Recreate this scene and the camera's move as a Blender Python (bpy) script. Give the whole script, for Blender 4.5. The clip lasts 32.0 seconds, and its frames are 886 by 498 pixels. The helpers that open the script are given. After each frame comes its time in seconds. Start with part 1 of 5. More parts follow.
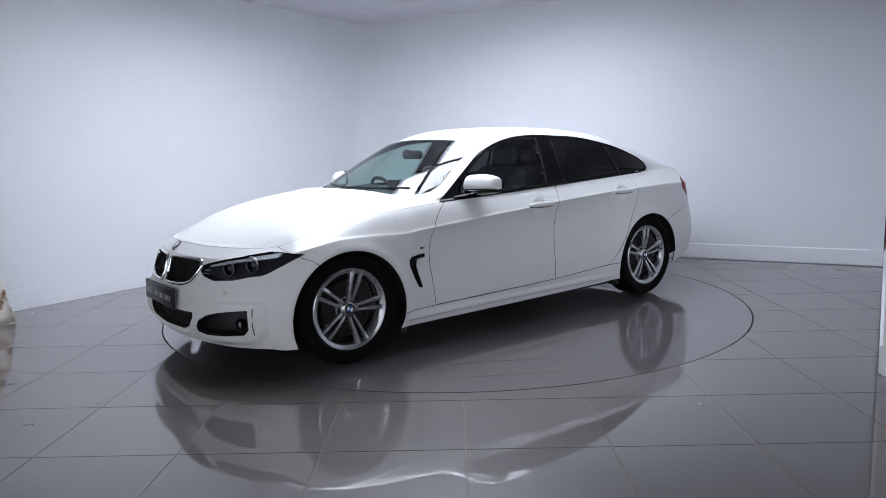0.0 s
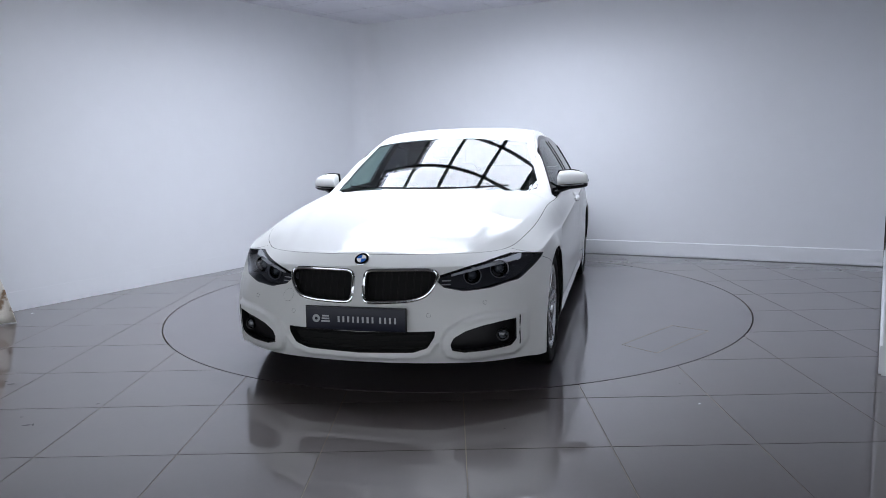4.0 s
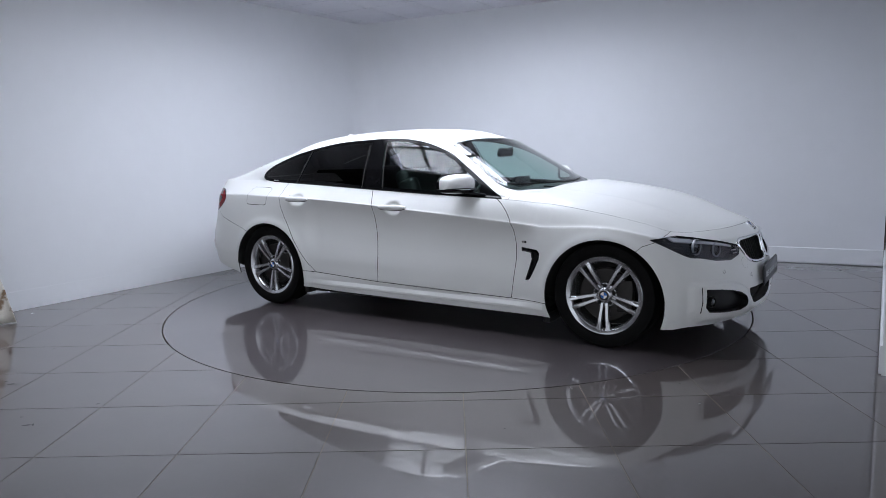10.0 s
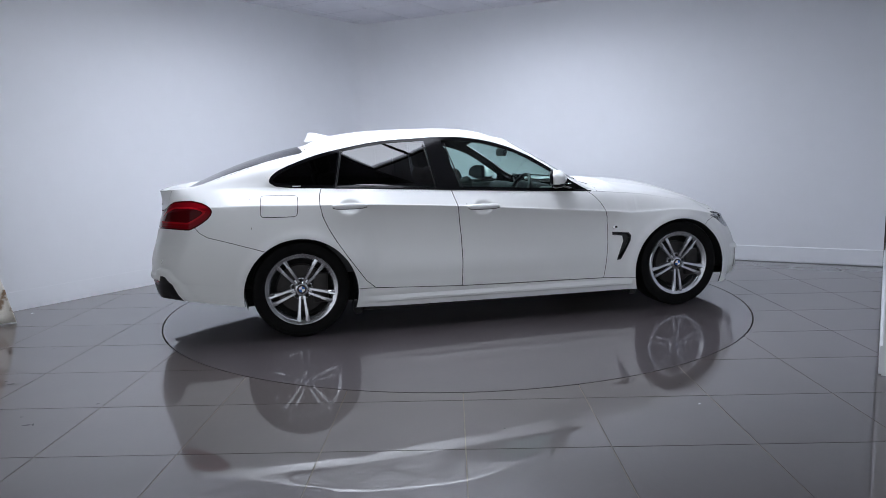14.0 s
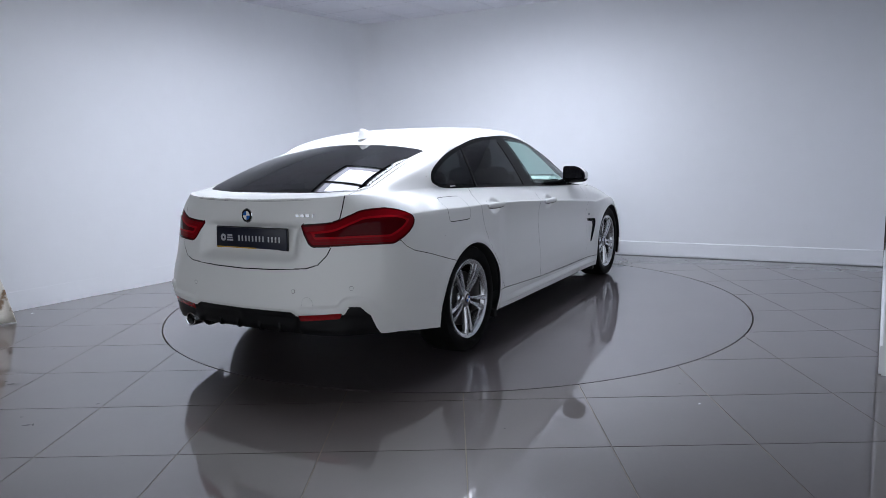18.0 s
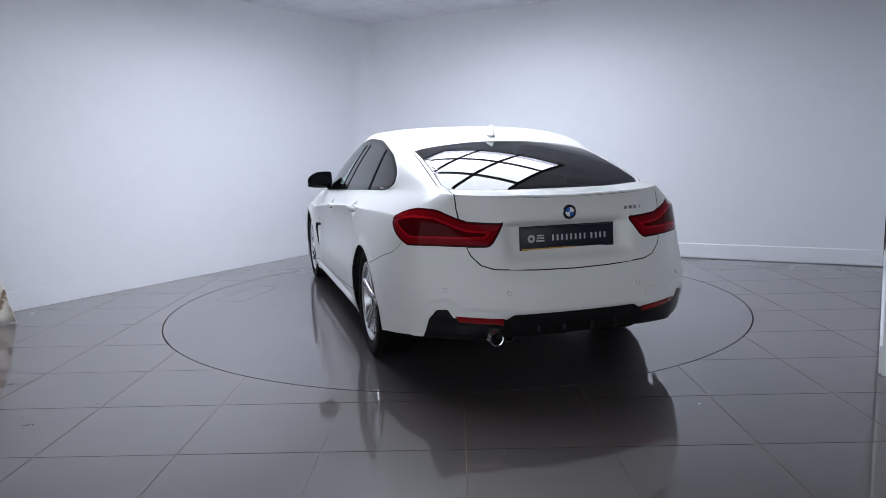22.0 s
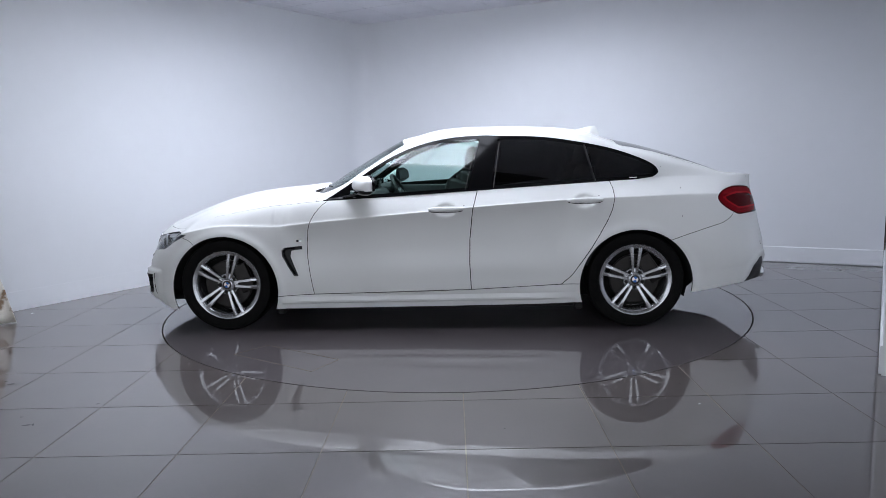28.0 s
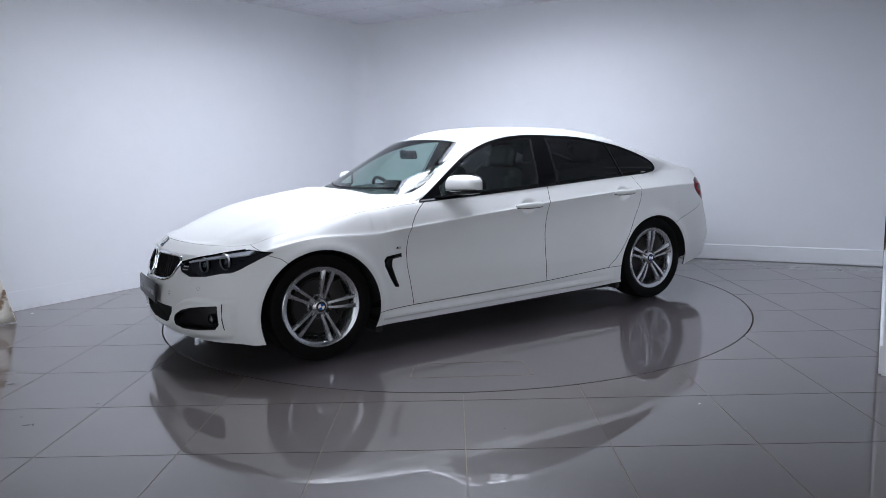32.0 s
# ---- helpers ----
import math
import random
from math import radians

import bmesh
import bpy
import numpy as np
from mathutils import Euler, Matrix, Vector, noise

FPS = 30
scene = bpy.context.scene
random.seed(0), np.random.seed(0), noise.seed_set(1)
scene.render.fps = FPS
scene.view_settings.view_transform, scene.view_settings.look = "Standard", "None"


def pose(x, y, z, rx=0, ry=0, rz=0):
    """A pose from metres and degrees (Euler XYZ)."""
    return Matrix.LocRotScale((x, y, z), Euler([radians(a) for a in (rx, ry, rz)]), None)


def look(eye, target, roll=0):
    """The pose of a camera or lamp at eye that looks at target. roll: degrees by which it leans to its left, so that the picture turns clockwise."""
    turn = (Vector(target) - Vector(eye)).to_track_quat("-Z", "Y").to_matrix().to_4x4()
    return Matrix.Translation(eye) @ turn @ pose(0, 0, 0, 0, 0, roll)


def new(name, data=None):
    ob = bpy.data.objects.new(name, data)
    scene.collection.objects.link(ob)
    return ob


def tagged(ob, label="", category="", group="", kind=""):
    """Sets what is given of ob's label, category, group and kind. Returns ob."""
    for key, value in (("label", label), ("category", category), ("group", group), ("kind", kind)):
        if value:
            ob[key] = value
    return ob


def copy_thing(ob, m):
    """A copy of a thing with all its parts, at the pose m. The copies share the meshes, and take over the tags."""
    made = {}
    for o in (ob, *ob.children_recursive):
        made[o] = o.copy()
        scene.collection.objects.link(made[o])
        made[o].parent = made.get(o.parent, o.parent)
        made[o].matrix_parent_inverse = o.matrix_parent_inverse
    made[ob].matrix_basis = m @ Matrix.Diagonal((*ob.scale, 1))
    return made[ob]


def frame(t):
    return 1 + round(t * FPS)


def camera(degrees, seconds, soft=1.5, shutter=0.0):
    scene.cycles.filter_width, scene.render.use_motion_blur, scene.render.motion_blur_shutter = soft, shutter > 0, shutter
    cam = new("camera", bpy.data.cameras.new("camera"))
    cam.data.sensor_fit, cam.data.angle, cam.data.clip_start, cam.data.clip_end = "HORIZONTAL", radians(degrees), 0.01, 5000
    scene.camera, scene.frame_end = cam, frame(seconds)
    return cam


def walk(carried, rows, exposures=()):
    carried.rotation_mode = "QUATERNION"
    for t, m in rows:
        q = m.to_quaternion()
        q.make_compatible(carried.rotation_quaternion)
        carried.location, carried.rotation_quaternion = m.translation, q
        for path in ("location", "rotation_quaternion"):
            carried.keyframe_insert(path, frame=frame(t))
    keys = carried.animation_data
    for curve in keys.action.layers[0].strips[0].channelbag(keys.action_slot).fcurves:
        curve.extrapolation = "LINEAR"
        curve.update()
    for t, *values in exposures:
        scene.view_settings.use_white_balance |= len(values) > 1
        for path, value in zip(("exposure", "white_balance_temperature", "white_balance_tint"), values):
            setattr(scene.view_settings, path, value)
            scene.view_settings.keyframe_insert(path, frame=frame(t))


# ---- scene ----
# ---- camera and walk ----
OX, OY = 0.142, 0.076          # where the car stands on the turntable
cam = camera(64.19, 32.0, soft=0.85)
EYE = Vector((0, -5.696, 1.233))
CAM = look(EYE, EYE + Vector((-0.01555, 0.98977, -0.14185)), -1.445)
walk(cam, [(0, CAM), (32.0, CAM)],
     exposures=[(0, -.06), (2.0, -.08), (5.0, -.24), (7.0, -.33), (10.0, -.31), (13.0, -.24), (17.0, -.26), (19.0, -.06), (20.0, -.11), (22.0, -.14), (25.0, -.17), (28.0, -.12), (32.0, -.10)])

# ---- world and large lights ----
world = bpy.data.worlds.new("world")
scene.world = world
world.use_nodes = True
# even pale daylight, used as fill through the hall's added openings
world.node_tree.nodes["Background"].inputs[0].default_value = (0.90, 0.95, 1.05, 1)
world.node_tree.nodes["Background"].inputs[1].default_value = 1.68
SKYLIGHT = 11.6

CEIL = 2.82
CORNER = Vector((-1.137, 3.654, 0))
WALL_A = radians(56.88)        # run of the wall that starts behind the curtain
WALL_B = radians(-26.78)


# ---- materials ----
def mat(name, color, rough=0.5, metal=0.0, coat=0.0, spec=0.5, noise_scale=0.0, noise_amt=0.0, bump=0.0, bump_scale=200.0,
        emit=None, rough_var=0.0, ior=1.5, coat_ior=1.5, coord="Object", coat_rough=0.03, rand=0.0):
    m = bpy.data.materials.new(name)
    m.use_nodes = True
    nt = m.node_tree
    b = nt.nodes["Principled BSDF"]
    b.inputs["Base Color"].default_value = (*color, 1)
    b.inputs["Roughness"].default_value = rough
    b.inputs["Metallic"].default_value = metal
    b.inputs["Coat Weight"].default_value = coat
    b.inputs["Coat Roughness"].default_value = coat_rough
    b.inputs["Specular IOR Level"].default_value = spec
    b.inputs["IOR"].default_value = ior
    b.inputs["Coat IOR"].default_value = coat_ior
    if emit:
        b.inputs["Emission Color"].default_value = (*emit[:3], 1)
        b.inputs["Emission Strength"].default_value = emit[3]
    tc = nt.nodes.new("ShaderNodeTexCoord")
    if noise_scale:
        big = nt.nodes.new("ShaderNodeTexNoise")
        big.inputs["Scale"].default_value = noise_scale
        big.inputs["Detail"].default_value = 6
        nt.links.new(tc.outputs[coord], big.inputs["Vector"])
        fine = nt.nodes.new("ShaderNodeTexNoise")
        fine.inputs["Scale"].default_value = noise_scale * 14
        fine.inputs["Detail"].default_value = 3
        nt.links.new(tc.outputs[coord], fine.inputs["Vector"])
        mix = nt.nodes.new("ShaderNodeMath")
        mix.operation = "MULTIPLY_ADD"
        nt.links.new(fine.outputs["Fac"], mix.inputs[0])
        mix.inputs[1].default_value = 0.4
        nt.links.new(big.outputs["Fac"], mix.inputs[2])
        last = mix.outputs[0]
        if rand:
            oi = nt.nodes.new("ShaderNodeObjectInfo")
            ad = nt.nodes.new("ShaderNodeMath")
            ad.operation = "MULTIPLY_ADD"
            nt.links.new(oi.outputs["Random"], ad.inputs[0])
            ad.inputs[1].default_value = rand
            nt.links.new(last, ad.inputs[2])
            last = ad.outputs[0]
        ramp = nt.nodes.new("ShaderNodeMapRange")
        ramp.inputs["From Min"].default_value = 0.35
        ramp.inputs["From Max"].default_value = 1.05 + rand
        ramp.inputs["To Min"].default_value = 1 - noise_amt
        ramp.inputs["To Max"].default_value = 1 + noise_amt
        nt.links.new(last, ramp.inputs["Value"])
        vm = nt.nodes.new("ShaderNodeVectorMath")
        vm.operation = "SCALE"
        vm.inputs[0].default_value = color
        nt.links.new(ramp.outputs[0], vm.inputs["Scale"])
        nt.links.new(vm.outputs[0], b.inputs["Base Color"])
        if rough_var:
            rr = nt.nodes.new("ShaderNodeMapRange")
            rr.inputs["From Min"].default_value = 0.4
            rr.inputs["From Max"].default_value = 0.95
            rr.inputs["To Min"].default_value = max(rough - rough_var, 0)
            rr.inputs["To Max"].default_value = rough + rough_var
            nt.links.new(mix.outputs[0], rr.inputs["Value"])
            nt.links.new(rr.outputs[0], b.inputs["Roughness"])
    if bump:
        nz = nt.nodes.new("ShaderNodeTexNoise")
        nz.inputs["Scale"].default_value = bump_scale
        nz.inputs["Detail"].default_value = 4
        nt.links.new(tc.outputs[coord], nz.inputs["Vector"])
        bp = nt.nodes.new("ShaderNodeBump")
        bp.inputs["Strength"].default_value = bump
        bp.inputs["Distance"].default_value = 0.002
        nt.links.new(nz.outputs["Fac"], bp.inputs["Height"])
        nt.links.new(bp.outputs[0], b.inputs["Normal"])
    return m


def glass(name, tint, ior=1.65, rough=0.0):
    """A thin pane: tinted see-through with a Fresnel gloss."""
    m = bpy.data.materials.new(name)
    m.use_nodes = True
    nt = m.node_tree
    nt.nodes.remove(nt.nodes["Principled BSDF"])
    out = nt.nodes["Material Output"]
    tr = nt.nodes.new("ShaderNodeBsdfTransparent")
    tr.inputs[0].default_value = (*tint, 1)
    gl = nt.nodes.new("ShaderNodeBsdfGlossy")
    gl.inputs["Roughness"].default_value = rough
    lw = nt.nodes.new("ShaderNodeLayerWeight")
    lw.inputs["Blend"].default_value = 0.5
    pw = nt.nodes.new("ShaderNodeMath")
    pw.operation = "POWER"
    nt.links.new(lw.outputs["Facing"], pw.inputs[0])
    pw.inputs[1].default_value = 5.0
    r0 = ((ior - 1) / (ior + 1)) ** 2
    fr = nt.nodes.new("ShaderNodeMath")
    fr.operation = "MULTIPLY_ADD"
    nt.links.new(pw.outputs[0], fr.inputs[0])
    fr.inputs[1].default_value = 1 - r0
    fr.inputs[2].default_value = r0
    mx = nt.nodes.new("ShaderNodeMixShader")
    nt.links.new(fr.outputs[0], mx.inputs[0])
    nt.links.new(tr.outputs[0], mx.inputs[1])
    nt.links.new(gl.outputs[0], mx.inputs[2])
    nt.links.new(mx.outputs[0], out.inputs[0])
    return m


M_PAINT = mat("white_paint", (0.745, 0.75, 0.74), 0.35, coat=0.40, spec=0.1, noise_scale=2.5, noise_amt=0.012)
M_WALL = mat("wall_paint", (0.755, 0.77, 0.80), 0.7, noise_scale=0.5, noise_amt=0.03)
M_SKIRT = mat("skirting_paint", (0.755, 0.77, 0.80), 0.5, noise_scale=1.5, noise_amt=0.03)
M_TILE = mat("floor_tile", (0.084, 0.069, 0.065), 0.38, spec=0.4, coat=1.0, coat_rough=0.012, coat_ior=1.80, noise_scale=3.0, noise_amt=0.12, rand=0.25)
M_GROUT = mat("grout", (0.18, 0.145, 0.11), 0.8, noise_scale=1.1, noise_amt=0.7)
M_DISC = mat("turntable_top", (0.080, 0.068, 0.071), 0.40, spec=0.4, coat=1.0, coat_rough=0.025, coat_ior=1.75, noise_scale=2.0, noise_amt=0.10)
M_CEIL = mat("ceiling_tile", (0.72, 0.72, 0.78), 0.85, noise_scale=3, noise_amt=0.05)
M_HALL = mat("hall_wall", (0.45, 0.455, 0.47), 0.8, noise_scale=0.5, noise_amt=0.15)
M_DARKROOF = mat("hall_roof", (0.09, 0.09, 0.095), 0.8, noise_scale=0.5, noise_amt=0.2)
M_BLACK = mat("black_plastic", (0.008, 0.008, 0.009), 0.35, spec=0.3, noise_scale=20, noise_amt=0.15)
M_TRIM = mat("gloss_black_trim", (0.004, 0.004, 0.0045), 0.10, spec=0.5, ior=1.2, noise_scale=8, noise_amt=0.1)
M_GLOSSBLACK = mat("piano_black_trim", (0.006, 0.006, 0.007), 0.045, spec=0.25, coat=0.0, noise_scale=8, noise_amt=0.1)
M_LINER = mat("dark_liner", (0.006, 0.006, 0.006), 0.9, noise_scale=10, noise_amt=0.2)
M_RUBBER = mat("tyre_rubber", (0.0045, 0.0045, 0.0045), 0.65, spec=0.08, noise_scale=18, noise_amt=0.25, bump=0.2, bump_scale=140)
M_ALLOY = mat("silver_alloy", (0.46, 0.47, 0.49), 0.22, metal=0.85, coat=0.4, noise_scale=14, noise_amt=0.05)
M_DARKMETAL = mat("brake_metal", (0.03, 0.028, 0.027), 0.5, metal=0.8, noise_scale=30, noise_amt=0.2)
M_CHROME = mat("chrome", (0.78, 0.79, 0.80), 0.08, metal=1.0, noise_scale=20, noise_amt=0.03)
M_LAMPIN = mat("lamp_reflector", (0.075, 0.077, 0.085), 0.3, metal=0.4, noise_scale=30, noise_amt=0.1)
M_RING = mat("satin_lamp_ring", (0.30, 0.31, 0.33), 0.35, metal=0.3, noise_scale=20, noise_amt=0.05)
M_LENS = mat("lamp_lens", (0.07, 0.078, 0.09), 0.08, metal=0.2, coat=1.0, noise_scale=30, noise_amt=0.05)
M_RED = mat("red_lens", (0.36, 0.006, 0.012), 0.04, spec=0.5, ior=1.14, noise_scale=9, noise_amt=0.12)
M_DARKRED = mat("dark_red_lens", (0.19, 0.003, 0.007), 0.04, spec=0.5, ior=1.14, noise_scale=9, noise_amt=0.12)
M_DEEPRED = mat("deep_red_lens", (0.07, 0.002, 0.004), 0.04, spec=0.5, ior=1.14, noise_scale=9, noise_amt=0.12)
M_REFLECT = mat("red_reflector", (0.22, 0.006, 0.008), 0.25, coat=0.6, noise_scale=60, noise_amt=0.2)
M_LEATHER = mat("dark_leather", (0.007, 0.007, 0.0075), 0.5, noise_scale=16, noise_amt=0.2, bump=0.15, bump_scale=260)
M_DASH = mat("dash_plastic", (0.030, 0.031, 0.033), 0.6, noise_scale=14, noise_amt=0.2)
M_BLUE = mat("badge_blue", (0.02, 0.12, 0.45), 0.2, coat=1.0, noise_scale=30, noise_amt=0.05)
M_BADGEWHITE = mat("badge_white", (0.8, 0.8, 0.8), 0.2, coat=1.0, noise_scale=30, noise_amt=0.02)
M_PLATE = mat("plate_navy", (0.010, 0.012, 0.024), 0.30, spec=0.3, noise_scale=12, noise_amt=0.1)
M_LETTER = mat("plate_lettering", (0.42, 0.43, 0.45), 0.45, noise_scale=40, noise_amt=0.05)
M_YELLOW = mat("plate_yellow", (0.55, 0.33, 0.03), 0.4, noise_scale=30, noise_amt=0.1)
M_CLOTH = mat("cream_cloth", (0.62, 0.58, 0.52), 0.9, noise_scale=6, noise_amt=0.25, bump=0.4, bump_scale=90)


def stain(m, colour, scale, lo, hi):
    """Brown stains over a material's colour."""
    nt = m.node_tree
    b = nt.nodes["Principled BSDF"]
    old = b.inputs["Base Color"].links[0].from_socket
    tc = nt.nodes.new("ShaderNodeTexCoord")
    nz = nt.nodes.new("ShaderNodeTexNoise")
    nz.inputs["Scale"].default_value = scale
    nz.inputs["Detail"].default_value = 4
    nt.links.new(tc.outputs["Object"], nz.inputs["Vector"])
    mr = nt.nodes.new("ShaderNodeMapRange")
    mr.inputs["From Min"].default_value = lo
    mr.inputs["From Max"].default_value = hi
    nt.links.new(nz.outputs["Fac"], mr.inputs["Value"])
    mx = nt.nodes.new("ShaderNodeMix")
    mx.data_type = "RGBA"
    nt.links.new(mr.outputs[0], mx.inputs["Factor"])
    nt.links.new(old, mx.inputs["A"])
    mx.inputs["B"].default_value = (*colour, 1)
    nt.links.new(mx.outputs["Result"], b.inputs["Base Color"])


def smear(m, scale, lo, hi):
    """Uneven polish: the clear coat's roughness varies over the floor."""
    nt = m.node_tree
    geo = nt.nodes.new("ShaderNodeNewGeometry")
    nz = nt.nodes.new("ShaderNodeTexNoise")
    nz.inputs["Scale"].default_value = scale
    nz.inputs["Detail"].default_value = 7
    nz.inputs["Roughness"].default_value = 0.65
    nt.links.new(geo.outputs["Position"], nz.inputs["Vector"])
    mr = nt.nodes.new("ShaderNodeMapRange")
    mr.inputs["From Min"].default_value = 0.40
    mr.inputs["From Max"].default_value = 0.70
    mr.inputs["To Min"].default_value = lo
    mr.inputs["To Max"].default_value = hi
    nt.links.new(nz.outputs["Fac"], mr.inputs["Value"])
    nt.links.new(mr.outputs[0], nt.nodes["Principled BSDF"].inputs["Coat Roughness"])


smear(M_TILE, 2.2, 0.006, 0.040)
smear(M_DISC, 1.6, 0.012, 0.045)
stain(M_CLOTH, (0.20, 0.13, 0.08), 9, .52, .62)
M_SKYPANE = mat("skylight_pane", (0.9, 0.9, 0.9), 0.4, emit=(0.88, 0.94, 1.08, SKYLIGHT))
M_BAR = mat("skylight_bar", (0.02, 0.02, 0.022), 0.5, noise_scale=8, noise_amt=0.2)
M_SCUFF = mat("scuff", (0.02, 0.018, 0.016), 0.7, noise_scale=40, noise_amt=0.3)
G_CLEAR = glass("clear_glass", (0.70, 0.85, 0.81), 1.54)
G_SCREEN = glass("windscreen_glass", (0.66, 0.80, 0.76), 1.85)
G_TINT = glass("tinted_glass", (0.05, 0.05, 0.055), 1.60)
G_LAMP = glass("lamp_cover_glass", (0.72, 0.74, 0.78), 1.5)


# ---- helpers ----
def smooth_mesh(name, verts, faces, material, smooth=True, normals=None):
    me = bpy.data.meshes.new(name)
    me.from_pydata([tuple(map(float, v)) for v in verts], [], [tuple(map(int, f)) for f in faces])
    me.materials.append(material)
    if smooth:
        me.polygons.foreach_set("use_smooth", [True] * len(me.polygons))
    if normals is not None:
        me.normals_split_custom_set_from_vertices([tuple(map(float, n)) for n in normals])
    me.update()
    return me


def part(name, bm, material, parent, label="", smooth=True, auto=35):
    """Links a bmesh (or a mesh) as one mesh object under a thing."""
    if isinstance(bm, bmesh.types.BMesh):
        me = bpy.data.meshes.new(name)
        bmesh.ops.recalc_face_normals(bm, faces=bm.faces)
        bm.to_mesh(me)
        bm.free()
        me.materials.append(material)
        if smooth:
            me.polygons.foreach_set("use_smooth", [True] * len(me.polygons))
            me.set_sharp_from_angle(angle=radians(auto))
    else:
        me = bm
    ob = new(name, me)
    ob.parent = parent
    if label:
        ob["label"] = label
    return ob


def thing(name, label, category, group="", kind="", m=None):
    e = new(name)
    e.empty_display_size = 0.1
    if m is not None:
        e.matrix_basis = m
    return tagged(e, label, category, group, kind)


def add_box(bm, size, m=None, bevel=0.0, seg=2):
    r = bmesh.ops.create_cube(bm, size=1.0)
    bmesh.ops.scale(bm, vec=size, verts=r["verts"])
    if bevel:
        es = list({e for v in r["verts"] for e in v.link_edges})
        q = bmesh.ops.bevel(bm, geom=es, offset=bevel, segments=seg, profile=0.5, affect="EDGES")
        vs = list({v for f in q["faces"] for v in f.verts} | {v for v in r["verts"] if v.is_valid})
    else:
        vs = r["verts"]
    if m is not None:
        bmesh.ops.transform(bm, matrix=m, verts=vs)
    return bm


def box(size, m=None, bevel=0.0, seg=2):
    return add_box(bmesh.new(), size, m, bevel, seg)


def add_lathe(bm, prof, seg=48, axis="y", m=None, closed=False):
    """Turns a profile of (radius, along) round an axis."""
    rings = []
    for k in range(seg):
        a = 2 * math.pi * k / seg
        c, s = math.cos(a), math.sin(a)
        ring = []
        for r, h in prof:
            p = (r * c, h, r * s) if axis == "y" else (r * c, r * s, h)
            ring.append(bm.verts.new(p if m is None else m @ Vector(p)))
        rings.append(ring)
    n = len(prof)
    for k in range(seg):
        a, b = rings[k], rings[(k + 1) % seg]
        for i in range(n if closed else n - 1):
            j = (i + 1) % n
            bm.faces.new((a[i], a[j], b[j], b[i]))
    return bm


def lathe(prof, seg=48, axis="y", m=None, closed=False):
    return add_lathe(bmesh.new(), prof, seg, axis, m, closed)


def add_tube(bm, pts, r, seg=8, closed=False, flat=1.0):
    """A tube of radius r along points."""
    pts = [Vector(p) for p in pts]
    n = len(pts)
    rings = []
    up = Vector((0, 0, 1))
    for i, p in enumerate(pts):
        a = pts[(i - 1) % n] if (closed or i > 0) else p
        b = pts[(i + 1) % n] if (closed or i < n - 1) else p
        d = (b - a).normalized()
        u = d.cross(up)
        if u.length < 1e-3:
            u = d.cross(Vector((1, 0, 0)))
        u.normalize()
        v = u.cross(d)
        rings.append([bm.verts.new(p + (u * math.cos(t) * r + v * math.sin(t) * r * flat))
                      for t in (2 * math.pi * k / seg for k in range(seg))])
    for i in range(n if closed else n - 1):
        a, b = rings[i], rings[(i + 1) % n]
        for k in range(seg):
            bm.faces.new((a[k], a[(k + 1) % seg], b[(k + 1) % seg], b[k]))
    if not closed:
        bm.faces.new(rings[0])
        bm.faces.new(rings[-1])
    return bm


def tube(pts, r, seg=8, closed=False, flat=1.0):
    return add_tube(bmesh.new(), pts, r, seg, closed, flat)


def add_prism(bm, poly, lo, hi, to):
    """A prism over a 2D polygon; to(u, v, w) gives the place."""
    a = [bm.verts.new(to(u, v, lo)) for u, v in poly]
    b = [bm.verts.new(to(u, v, hi)) for u, v in poly]
    n = len(poly)
    bm.faces.new(a)
    bm.faces.new(b)
    for i in range(n):
        bm.faces.new((a[i], a[(i + 1) % n], b[(i + 1) % n], b[i]))
    return bm


def catmull(P, u):
    """Catmull-Rom through the rows of P at the parameter u (row units), softened against overshoot."""
    P = np.asarray(P, float)
    n = len(P)
    u = np.asarray(u, float)
    i = np.clip(np.floor(u).astype(int), 0, n - 2)
    f = (u - i).reshape((-1,) + (1,) * (P.ndim - 1))
    d = np.diff(P, axis=0)
    T = np.zeros_like(P)
    T[1:-1] = np.where(d[:-1] * d[1:] > 0, 0.5 * (d[:-1] + d[1:]), 0.25 * (d[:-1] + d[1:]))
    lim = 2.2 * np.minimum(np.abs(d[:-1]), np.abs(d[1:]))
    same = d[:-1] * d[1:] > 0
    T[1:-1] = np.where(same, np.clip(T[1:-1], -lim, lim), T[1:-1])
    T[0], T[-1] = d[0], d[-1]
    a, b, ta, tb = P[i], P[i + 1], T[i], T[i + 1]
    f2, f3 = f * f, f * f * f
    return (2 * f3 - 3 * f2 + 1) * a + (f3 - 2 * f2 + f) * ta + (-2 * f3 + 3 * f2) * b + (f3 - f2) * tb


def spline2(pts, n=8, closed=True):
    """Rounds a 2D outline."""
    P = np.array(pts, float)
    if closed:
        Q = np.vstack([P[-2:], P, P[:3]])
        return catmull(Q, np.arange(2, len(P) + 2, 1.0 / n))
    return catmull(P, np.linspace(0, len(P) - 1, (len(P) - 1) * n + 1))


